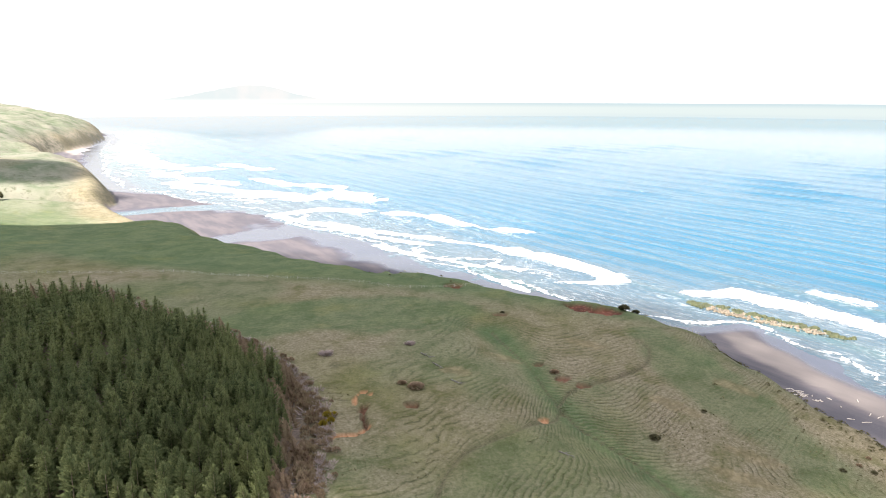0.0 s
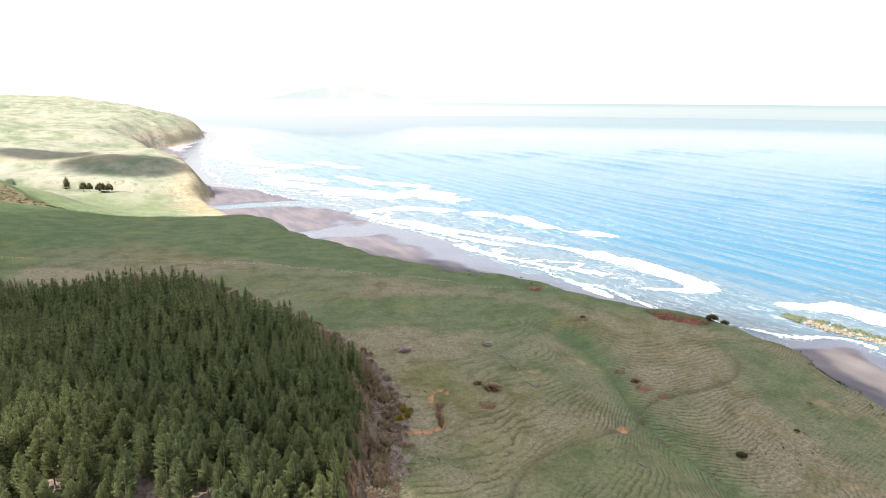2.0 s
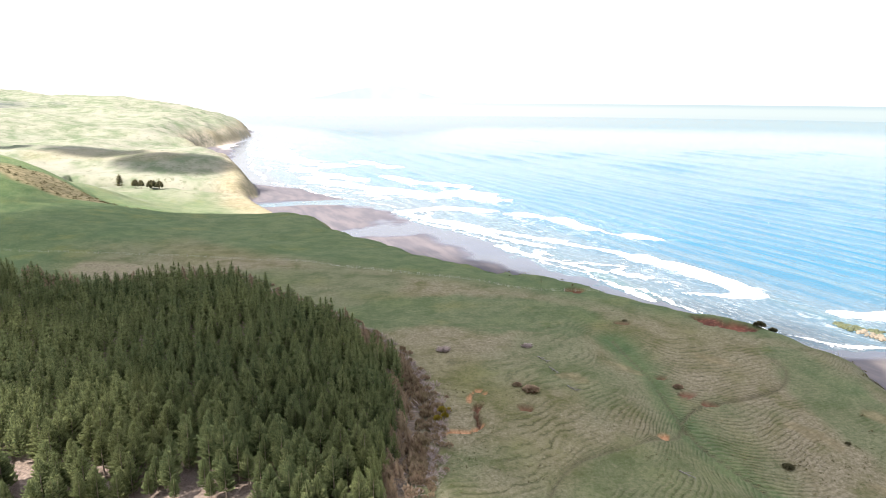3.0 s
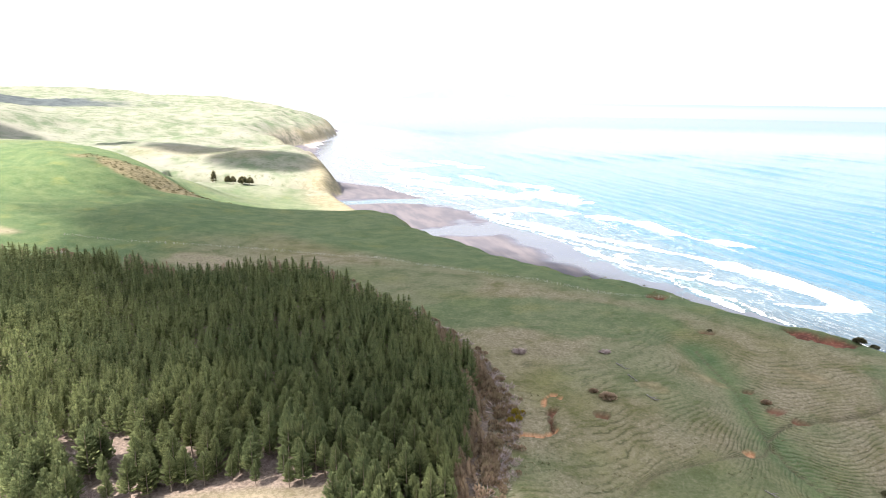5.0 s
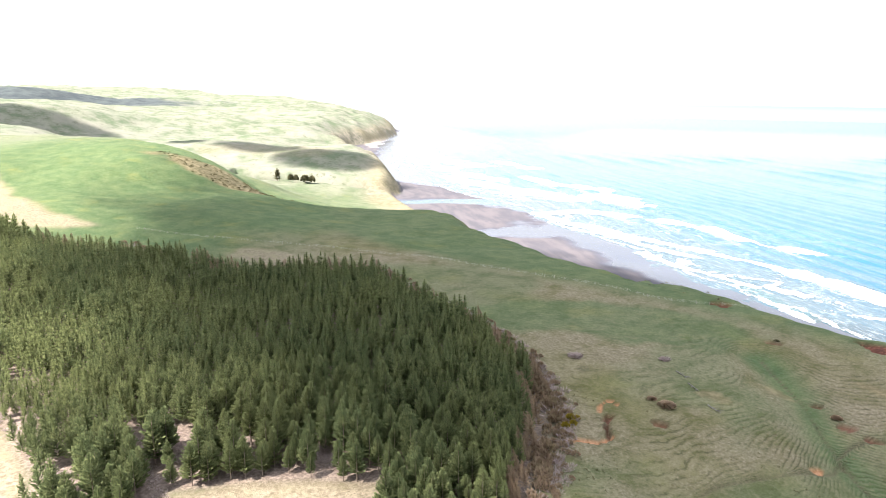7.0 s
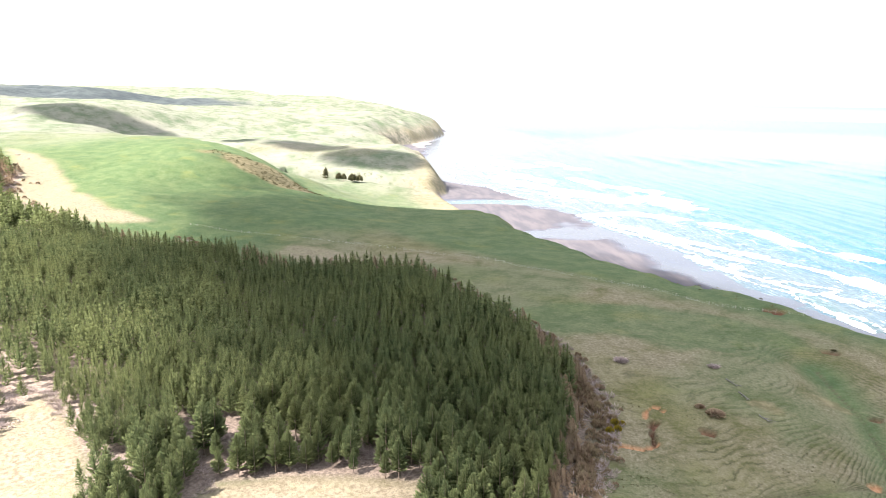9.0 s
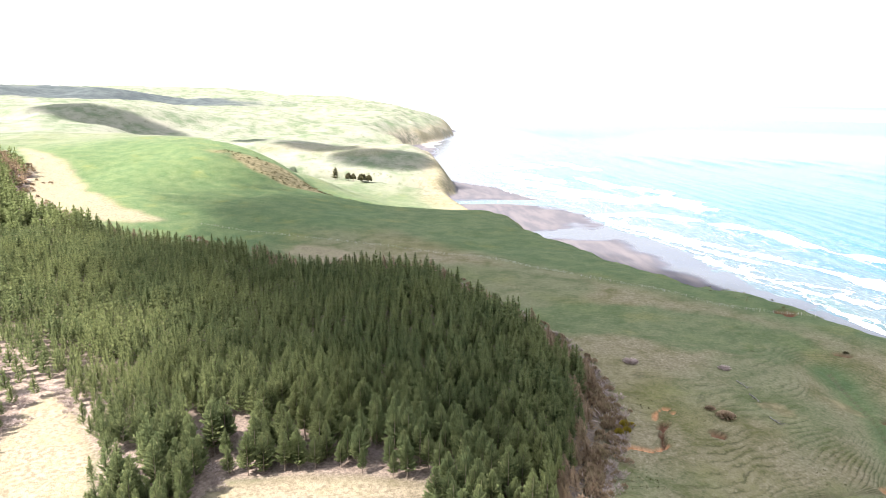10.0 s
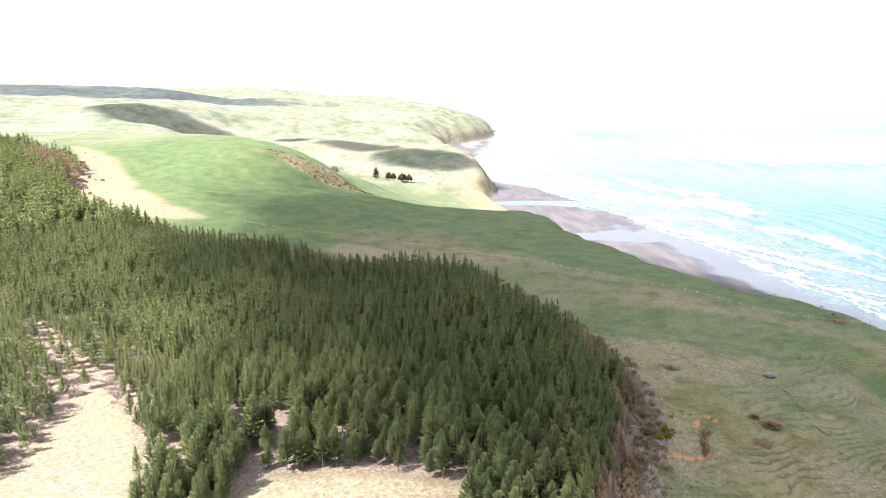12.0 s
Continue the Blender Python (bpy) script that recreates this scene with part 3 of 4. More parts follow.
def build_sea():
    angles = np.concatenate([np.arange(-60, 34, 0.3)])
    radii = 180 * np.exp(np.arange(0, math.log(4950 / 180) + 0.007, 0.007))
    x, y, faces = ring_grid(angles, radii)
    d, s, along = off_line(SHORE, x, y)
    seaward = d * s
    r = np.hypot(x, y)
    warp = fbm(x, y, 420, 81, 2) * 22 + fbm(x, y, 120, 83, 2) * 5
    march = 0.85 * x + 0.53 * y + warp
    phase = (march - 439) * 2 * np.pi / 71 + 0.5 * np.pi
    near_share = 1 - smooth(700, 1500, r)
    swell = np.sin(phase + 0.6 * np.sin(phase)) * (0.55 + 0.45 * smooth(-0.3, 0.3, fbm(x, y, 300, 85, 2)))
    chop = np.sin((march + 0.1 * y) * 2 * np.pi / 26 + fbm(x, y, 190, 86, 2) * 3)
    crest = np.clip(swell, 0, 1) ** 3
    tall = (0.35 + 0.65 * smooth(-0.3, 0.4, fbm(x, y, 160, 87, 3)))
    z = (crest * 2.6 + 0.6 * swell) * tall * smooth(0, 60, seaward) * (1 - 0.85 * smooth(1300, 3000, r))
    z += 0.75 * chop * smooth(30, 120, seaward) * near_share
    z += fbm(x, y, 14, 91, 3) * 0.25
    foam = np.zeros(x.shape)
    ragged = fbm(x, y, 45, 95, 4) + 0.5 * fbm(x, y, 13, 96, 3)
    for line, w in FOAM:
        dl, _, _ = off_line(line, x, y)
        foam = np.maximum(foam, 1 - smooth(0.3, 1.3, dl / w + ragged * 0.9))
    edge = np.exp(-((seaward - 5 + ragged * 14) / 3.2) ** 2) * 0.85
    second = np.exp(-((seaward - 34 + ragged * 30) / 5.0) ** 2) * smooth(-0.15, 0.2, fbm(x, y, 110, 97, 2)) * 0.9 * smooth(430, 520, y)
    foam = np.maximum(foam, np.maximum(edge, second))
    north = smooth(560, 720, y)
    lace = np.clip(smooth(150 + 120 * north, 40 + 60 * north, seaward + ragged * 40) * (0.42 + 0.2 * north) + 0.5 * foam, 0, 1)
    z += foam * 0.5
    depth = smooth(5, 190, seaward + ragged * 20)
    keep = (seaward[faces].max(1) > -60) | ((x[faces].min(1) < -200) & (y[faces].max(1) < 900))
    used = np.unique(faces[keep])
    remap = np.full(len(x), -1)
    remap[used] = np.arange(len(used))
    attrs = dict(foam=foam, lace=lace, depth=depth, open=smooth(500, 3200, r), crest=crest * tall * smooth(420, 120, seaward))
    ob = sheet("water", np.stack([x, y, z], -1)[used], remap[faces[keep]], SEA, {k: v[used] for k, v in attrs.items()})
    tagged(ob, "turquoise sea with long swells and white surf", "sea", kind="structure")


build_sea()


def build_river():
    """Still water in the stream's bed behind the beach."""
    line = RIVER[18:]
    verts, faces = [], []
    for i, p in enumerate(line):
        t = line[min(i + 1, len(line) - 1)] - line[max(i - 1, 0)]
        n = np.array((-t[1], t[0])) / np.hypot(*t)
        for k in (-18, -6, 6, 18):
            verts.append((*(p + n * k), -0.05))
        if i:
            faces += [[4 * i - 4 + k, 4 * i - 3 + k, 4 * i + 1 + k, 4 * i + k] for k in range(3)]
    one = np.zeros(len(verts))
    ob = sheet("water", np.array(verts), np.array(faces)[:, ::-1], SEA, dict(foam=one, lace=one, depth=one + 0.2, crest=one, open=one))
    tagged(ob, "shallow grey stream crossing the beach", "stream", kind="structure")


build_river()


def build_backdrop():
    """Distance: glowing sheets with painted haze for the rest of the sea up to its horizon, and a far cape."""
    m = Nodes("far_sea_haze_glow", 1.0, 0.0)
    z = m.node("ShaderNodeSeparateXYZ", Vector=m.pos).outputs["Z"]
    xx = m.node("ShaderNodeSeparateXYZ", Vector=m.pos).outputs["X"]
    # the upright strip glows; haze is painted in, whiter to the left
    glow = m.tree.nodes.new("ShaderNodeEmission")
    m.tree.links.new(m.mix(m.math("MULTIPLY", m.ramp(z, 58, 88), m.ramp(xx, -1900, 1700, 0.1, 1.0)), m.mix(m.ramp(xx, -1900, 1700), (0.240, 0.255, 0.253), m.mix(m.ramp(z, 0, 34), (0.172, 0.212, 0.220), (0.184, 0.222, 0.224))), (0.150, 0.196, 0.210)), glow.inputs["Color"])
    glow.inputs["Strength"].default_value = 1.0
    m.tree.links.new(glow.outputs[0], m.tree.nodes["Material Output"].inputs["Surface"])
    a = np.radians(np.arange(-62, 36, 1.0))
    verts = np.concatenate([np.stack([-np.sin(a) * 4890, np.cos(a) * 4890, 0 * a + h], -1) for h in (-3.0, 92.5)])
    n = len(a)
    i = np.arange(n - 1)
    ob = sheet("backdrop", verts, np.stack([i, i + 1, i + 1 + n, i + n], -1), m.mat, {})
    tagged(ob, "glowing pale blue strip with painted haze for the sea at the horizon", "horizon", kind="structure")
    # the cape is a glowing sheet, its colour fading downwards into painted haze
    k = Nodes("far_cape_haze_glow", 1.0, 0.0)
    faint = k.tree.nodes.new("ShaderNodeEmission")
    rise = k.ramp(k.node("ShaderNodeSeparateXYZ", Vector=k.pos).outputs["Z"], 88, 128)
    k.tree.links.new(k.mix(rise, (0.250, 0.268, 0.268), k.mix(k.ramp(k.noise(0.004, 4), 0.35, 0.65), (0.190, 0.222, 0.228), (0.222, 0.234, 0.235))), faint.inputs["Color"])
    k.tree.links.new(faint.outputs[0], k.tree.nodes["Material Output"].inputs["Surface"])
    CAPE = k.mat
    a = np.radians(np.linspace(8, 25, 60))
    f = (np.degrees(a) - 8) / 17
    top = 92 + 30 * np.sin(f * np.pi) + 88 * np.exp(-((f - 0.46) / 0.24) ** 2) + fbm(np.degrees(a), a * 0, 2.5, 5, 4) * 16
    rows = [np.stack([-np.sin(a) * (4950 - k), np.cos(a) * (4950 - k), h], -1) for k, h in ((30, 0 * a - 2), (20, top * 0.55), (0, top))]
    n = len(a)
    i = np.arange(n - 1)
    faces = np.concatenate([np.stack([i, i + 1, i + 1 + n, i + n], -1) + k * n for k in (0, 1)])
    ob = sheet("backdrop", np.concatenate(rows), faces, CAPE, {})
    tagged(ob, "glowing faint blue cape with painted haze, far across the bay", "far coast", kind="structure")


build_backdrop()


# ------------------------------------------------------------------ clouds, above the view, that shade parts of the land
def cloud(cx, cy, rx, ry, turn, base, seed):
    """A flat-based cumulus whose shade falls on the ground round (cx, cy)."""
    k = base / math.tan(radians(SUN_EL))
    ox, oy = cx - math.sin(radians(SUN_AZ)) * k, cy + math.cos(radians(SUN_AZ)) * k
    m, n = 26, 56
    rr, aa = np.meshgrid(np.linspace(0.02, 1.0, m), np.linspace(0, 2 * np.pi, n), indexing="ij")
    u, v = (rr * np.cos(aa)).ravel(), (rr * np.sin(aa)).ravel()
    c, s = math.cos(radians(turn)), math.sin(radians(turn))
    x, y = ox + (u * rx) * c - (v * ry) * s, oy + (u * rx) * s + (v * ry) * c
    q = rr.ravel() ** 2
    low = base + 60 + fbm(x, y, 80, seed, 3) * 10
    top = low + (1 - q) * (0.28 * min(rx, ry)) * (1 + 0.5 * fbm(x, y, 90, seed + 5, 4)) + 1.0
    thick = 1.25 * (1 - rr.ravel() ** 1.6)
    i = np.arange(m * n).reshape(m, n)
    f = np.stack([i[:-1, :-1], i[1:, :-1], i[1:, 1:], i[:-1, 1:]], -1).reshape(-1, 4)
    verts = np.concatenate([np.stack([x, y, top], -1), np.stack([x, y, low], -1)])
    faces = np.concatenate([f, f[:, ::-1] + m * n])
    ob = sheet("cloud", verts, faces, CLOUD, dict(thick=np.concatenate([thick, thick])))
    tagged(ob, "white flat-based cumulus cloud drifting above the coast", "cloud", "clouds", "structure")


for values in ((-98, 274, 366, 198, -31, 480, 3), (-520, 775, 92, 62, 20, 850, 8), (-650, 800, 88, 46, 10, 850, 9),
               (-770, 794, 44, 34, 0, 850, 11), (-1062, 783, 150, 74, 15, 850, 13)):
    cloud(*values)


# ------------------------------------------------------------------ plants: needles and twigs in small pointed clumps
def rng_of(seed):
    return np.random.default_rng(seed)


def clumps(start, end, width, spin):
    """Pointed three-sided tufts from start to end: vertices and triangles."""
    d = end - start
    n = len(d)
    length = np.linalg.norm(d, axis=1, keepdims=True) + 1e-9
    d = d / length
    ref = np.where(np.abs(d[:, 2:]) > 0.9, np.array([[1.0, 0, 0]]), np.array([[0, 0, 1.0]]))
    u = np.cross(d, ref)
    u /= np.linalg.norm(u, axis=1, keepdims=True)
    v = np.cross(d, u)
    waist = start + d * length * 0.45
    w = width[:, None] * 1.25
    c, q = np.cos(spin)[:, None], np.sin(spin)[:, None]
    verts = np.stack([start + w * 0.9 * (v * c - u * q), waist + w * (u * c + v * q), waist - w * (u * c + v * q), end], 1).reshape(-1, 3)
    tri = np.array([[0, 2, 1], [3, 1, 2], [0, 1, 3], [0, 3, 2]])
    return verts, (tri[None] + 4 * np.arange(n)[:, None, None]).reshape(-1, 3)


def sprays(start, end, width, roll):
    """Flat needle sprays, folded along the middle like a roof: vertices and triangles."""
    d = end - start
    length = np.linalg.norm(d, axis=1, keepdims=True) + 1e-9
    d = d / length
    u = np.cross(d, np.array([[0.0, 0.0, 1.0]])) + np.array([[1e-4, 2e-4, 0]])
    u /= np.linalg.norm(u, axis=1, keepdims=True)
    v = np.cross(u, d)
    c, q = np.cos(roll)[:, None], np.sin(roll)[:, None]
    u, v = u * c + v * q, v * c - u * q
    waist = start + d * length * 0.55
    w = width[:, None]
    verts = np.stack([start, waist - w * u - 0.45 * w * v, waist + w * u - 0.45 * w * v, end], 1).reshape(-1, 3)
    tri = np.array([[0, 3, 1], [0, 2, 3]])
    return verts, (tri[None] + 4 * np.arange(len(d))[:, None, None]).reshape(-1, 3)


def pine_crown(tall, wide, whorls, arms, twigs, seed, bare=0.12, ragged=0.25, thick=1.0):
    """A young pine's crown: whorls of branches, level below and upswept above, each feathered with sprays, under one leader."""
    g = rng_of(seed)
    s, e, w = [], [], []
    for k in range(whorls):
        f = bare + (0.95 - bare) * (k + g.uniform(-0.25, 0.25)) / (whorls - 1)
        f = min(max(f, bare * 0.8), 0.96)
        reach = wide * 0.5 * ((1 - f) / (1 - bare)) ** 0.85 * (0.72 + 0.28 * min(1, (f - bare * 0.7) / 0.15)) + 0.12
        turn = g.uniform(0, 6.28)
        for a in range(arms):
            az = turn + a * 6.2832 / arms + g.uniform(-0.3, 0.3)
            r = reach * g.uniform(1 - ragged, 1 + ragged)
            lift = 0.05 + 0.75 * f + g.uniform(-0.12, 0.12)
            out = np.array((math.cos(az), math.sin(az), lift))
            base = np.array((0, 0, f * tall))
            tip = base + out * r + np.array((0, 0, 0.22 * r))
            s.append(base), e.append(tip), w.append((0.17 * r + 0.05) * thick)
            for b in range(twigs):
                h = 0.4 + 0.55 * (b + g.uniform(0, 1)) / twigs
                q = base + out * r * h + np.array((0, 0, 0.18 * r * h))
                side = az + (1 if b % 2 else -1) * g.uniform(0.45, 0.95)
                l = r * g.uniform(0.3, 0.5) * (1.25 - 0.5 * h) + 0.12
                s.append(q), e.append(q + l * np.array((math.cos(side), math.sin(side), 0.5 * lift + g.uniform(0.15, 0.7)))), w.append((0.24 * l + 0.03) * thick)
    for k in range(3):
        a = k * 2.1
        s.append(np.array((0, 0, 0.86 * tall))), e.append(np.array((0.12 * math.cos(a), 0.12 * math.sin(a), (1.04 - 0.05 * k) * tall))), w.append(0.13 * thick)
        s.append(np.array((0, 0, 0.3 * tall))), e.append(np.array((0.05 * math.cos(a), 0.05 * math.sin(a), 0.93 * tall))), w.append(0.07 * wide)
    n = len(s)
    return sprays(np.array(s), np.array(e), np.array(w), g.uniform(-0.5, 0.5, n) + np.where(np.arange(n) >= n - 6, 1.05 * np.arange(n), 0))


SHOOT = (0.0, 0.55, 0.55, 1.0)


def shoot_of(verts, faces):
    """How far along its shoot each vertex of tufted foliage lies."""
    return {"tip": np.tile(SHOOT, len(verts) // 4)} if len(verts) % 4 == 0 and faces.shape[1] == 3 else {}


def shrub(tall, wide, count, seed, lean=0.0, thin=0.04):
    """A dome of tufts that spring from the ground; lean bends it away from the sea wind."""
    g = rng_of(seed)
    az, f = g.uniform(0, 6.28, count), np.sqrt(g.uniform(0, 1, count))
    r = 0.5 * wide * f
    h = tall * np.sqrt(np.clip(1 - 0.8 * f * f, 0.05, 1)) * g.uniform(0.7, 1.15, count)
    e = np.stack([np.cos(az) * r - lean * h, np.sin(az) * r - 0.4 * lean * h, h], 1)
    s = e * g.uniform(0.5, 0.75, (count, 1))
    s[:, 2] *= 0.8
    return clumps(s, e, g.uniform(1.0, 2.0, count) * thin * wide, g.uniform(0, 6.28, count))


def sticks(tall, wide, count, thin, seed):
    """A tangle of thin dead branches."""
    g = rng_of(seed)
    az, f = g.uniform(0, 6.28, count), np.sqrt(g.uniform(0, 1, count))
    s = np.stack([np.cos(az) * f * wide * 0.35, np.sin(az) * f * wide * 0.35, g.uniform(0.0, 0.35, count) * tall], 1)
    bend = az + g.normal(0, 1.0, count)
    l = wide * g.uniform(0.2, 0.5, count)
    e = s + np.stack([np.cos(bend) * l, np.sin(bend) * l, g.uniform(0.1, 0.9, count) * tall], 1)
    return clumps(s, e, np.full(count, thin), g.uniform(0, 6.28, count))


def trunk_mesh(tall, r0, seed, sides=7):
    g = rng_of(seed)
    rings = np.linspace(-0.25, 1, 6)
    verts, faces = [], []
    for i, f in enumerate(rings):
        rad = r0 * (1.0 - 0.85 * max(f, 0)) * (1.25 if i == 0 else 1)
        ox, oy = g.uniform(-0.05, 0.05, 2) * (f > 0)
        for k in range(sides):
            a = k * 2 * math.pi / sides
            verts.append((ox + rad * math.cos(a), oy + rad * math.sin(a), tall * f if f > 0 else -0.4))
    for i in range(len(rings) - 1):
        for k in range(sides):
            a, b = i * sides + k, i * sides + (k + 1) % sides
            faces.append((a, b, b + sides, a + sides))
    return np.array(verts), np.array(faces)


def part(name, verts, faces, material, parent, label="", smooth_faces=False):
    ob = sheet(name, verts, faces, material, shoot_of(verts, faces), smooth_faces)
    ob.parent = parent
    if label:
        tagged(ob, label)
    return ob


def root(name, m):
    ob = new(name)
    ob.empty_display_size = 0.3
    ob.matrix_basis = m
    return ob


def scatter(prototypes, places, name, material, label, category):
    """One object of kind stuff: many plants, each (prototype, x, y, z, scale, turn, lean)."""
    vs, fs, off = [], [], 0
    for k, x, y, z, sc, turn, lean in places:
        v, f = prototypes[k]
        c, s = math.cos(turn), math.sin(turn)
        q = np.empty_like(v)
        q[:, 0] = (v[:, 0] * c - v[:, 1] * s) * sc + x - lean * v[:, 2]
        q[:, 1] = (v[:, 0] * s + v[:, 1] * c) * sc + y
        q[:, 2] = v[:, 2] * sc + z
        vs.append(q), fs.append(f + off)
        off += len(v)
    vs, fs = np.concatenate(vs), np.concatenate(fs)
    ob = sheet(name, vs, fs, material, shoot_of(vs, fs), False)
    tagged(ob, label, category, kind="stuff")
    return ob


# ------------------------------------------------------------------ the pine plantation
WINDROWS = [((-228, 110), (-180, 100)), ((-218, 103), (-175, 93)), ((-200, 93), (-168, 86)), ((-187, 78), (-160, 75)), ((-172, 70), (-154, 66)), ((-181, 104), (-160, 96)),
            ((-133, 109), (-100, 89)), ((-123, 113), (-103, 100)), ((-132, 89), (-110, 79)), ((-104, 114), (-93, 108)), ((-88, 120), (-74, 114)),
            ((-480, 262), (-440, 250)), ((-560, 296), (-520, 282)), ((-520, 255), (-470, 240)), ((-540, 276), (-490, 262))]


def plant_pines():
    g = rng_of(11)
    ca, sa = math.cos(radians(32)), math.sin(radians(32))
    spots = []
    u, v = np.meshgrid(np.arange(-760, 300, 3.6), np.arange(-420, 760, 2.75))
    u, v = u.ravel() + g.uniform(-0.95, 0.95, u.size), v.ravel() + g.uniform(-1.1, 1.1, u.size)
    u = u + fbm(u, v, 45, 299, 2) * 3.0
    x, y = u * ca - v * sa, u * sa + v * ca
    near_box = (x > -680) & (x < -10) & (y > 5) & (y < 340)
    x, y = x[near_box], y[near_box]
    depth_in = edge_distance(FOREST, x, y) + fbm(x, y, 14, 301, 2) * 3.0
    ok = depth_in > 1.2
    for a, b in WINDROWS:
        d, _, _ = off_line([a, b], x, y)
        ok &= d > (1.5 if a[0] < -150 else 1.9)
    far = np.hypot(x, y) > 370
    ok &= ~far | (g.uniform(0, 1, x.size) < 0.5)
    ok &= g.uniform(0, 1, x.size) < 0.95
    ok &= fbm(x, y, 22, 307, 2) > -0.78
    x, y, depth_in = x[ok], y[ok], depth_in[ok]
    z = height(x, y)[0]
    size = 11.2 * (0.70 + 0.52 * g.uniform(0, 1, x.size)) * (1 + 0.14 * fbm(x, y, 40, 311, 3)) * (0.80 + 0.20 * smooth(0, 14, depth_in))
    size *= np.where(np.hypot(x, y) > 370, 1.05, 1.0) * np.where((x < -152) & (y < 118), 0.78, 1.0)
    return x, y, z, size, depth_in


px, py, pz, psize, pdepth = plant_pines()
rank = np.argsort(np.hypot(px + 78, py - 96))
own, rest = rank[:290], rank[290:]

pine_kinds = []
for k in range(6):
    v, f = pine_crown(10.5, 3.7 + 0.25 * (k % 3), 16, 6, 7, 500 + k, 0.22 if k < 4 else 0.14, 0.3, 0.9)
    tree = root("pine_tree", pose(0, 0, -500 - 30 * k))
    tv, tf = trunk_mesh(9.6, 0.17, 520 + k)
    part("trunk", tv, tf, BARK, tree, "grey-brown bark")
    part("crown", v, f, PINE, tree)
    tagged(tree, "young green radiata pine with upswept branches", "pine tree", "plantation pines")
    pine_kinds.append(tree)
g = rng_of(77)
for n, i in enumerate(own):
    s = psize[i] / 10.5
    m = pose(px[i], py[i], pz[i], 0, 0, g.uniform(0, 360)) @ Matrix.Diagonal((s * g.uniform(0.9, 1.1), s * g.uniform(0.9, 1.1), s, 1))
    if n < len(pine_kinds):
        pine_kinds[n].matrix_basis = m
    else:
        copy = copy_thing(pine_kinds[n % len(pine_kinds)], pose(0, 0, 0))
        copy.matrix_basis = m

mid = [pine_crown(10.5, 3.3 + 0.08 * k, 12, 5, 3, 540 + k, 0.2, 0.28, 1.15) for k in range(8)] + [pine_crown(10.5, 3.3 + 0.08 * k, 9, 5, 2, 580 + k, 0.25, 0.28, 1.3) for k in range(8)]
small = [pine_crown(10.5, 5.2, 7, 5, 1, 560 + k, 0.15, 0.3, 1.9) for k in range(6)]
dist = np.hypot(px, py)
places_far = [(int(g.integers(6)), px[i], py[i], pz[i], psize[i] / 10.5 * 1.15, g.uniform(0, 6.28), 0.0) for i in rest if dist[i] > 370]
east = off_line(np.array([(-306, 217), (-251, 222), (-216, 231), (-190, 222), (-172, 243), (-135, 250), (-101, 223), (-78, 209), (-50, 180), (-34, 150), (-30, 122), (-26, 78)], float), px, py)[0]
sick = {int(i) for i in rest if dist[i] <= 370 and east[i] < (6 if px[i] > -120 else 12) * g.uniform(0.1, 1.2)}
places_mid = [(int(g.integers(8)) + (8 if dist[i] > 205 else 0), px[i], py[i], pz[i], psize[i] / 10.5, g.uniform(0, 6.28), g.uniform(-0.03, 0.06)) for i in rest if dist[i] <= 370 and int(i) not in sick]
places_sick = [(int(g.integers(8)), px[i], py[i], pz[i], psize[i] / 10.5 * 0.8, g.uniform(0, 6.28), 0.12) for i in sorted(sick)]
scatter(mid, places_sick, "scorched_pines", BROWN, "brown salt-scorched pines on the plantation edge", "pine forest")
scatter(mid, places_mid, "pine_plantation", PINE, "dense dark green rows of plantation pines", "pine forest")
brush_slope = 1 - smooth(0.6, 1.1, np.sqrt((((px + 515) * 0.95 - (py - 275) * 0.31) / 100) ** 2 + (((px + 515) * 0.31 + (py - 275) * 0.95) / 28) ** 2))
dry = {int(i) for i in rest if dist[i] > 370 and g.uniform() < 0.9 * brush_slope[i]}
places_dry = [(int(g.integers(6)), px[i], py[i], pz[i], psize[i] / 10.5 * 0.75, g.uniform(0, 6.28), 0.0) for i in sorted(dry)]
scatter(small, places_dry, "scorched_pines", BROWN, "brown pinkish scorched pines on the upper slope", "pine forest")
places_far = [row for row, i in zip(places_far, [i for i in rest if dist[i] > 370]) if int(i) not in dry]
scatter(small, places_far, "pine_plantation", PINE_SUNLIT, "sunlit green plantation pines climbing the slope", "pine forest")

# scorched and dead scrub along the weather edge of the plantation
BAND = curve([(-186, 240), (-160, 252), (-135, 252), (-101, 226), (-78, 212), (-62, 199), (-48, 182), (-38, 167), (-31, 151), (-29, 136), (-27, 122), (-25, 96), (-23, 78)])


def quick_heights(rows):
    z = height(np.array([r[1] for r in rows]), np.array([r[2] for r in rows]))[0]
    return [(r[0], r[1], r[2], float(h), *r[4:]) for r, h in zip(rows, z)]


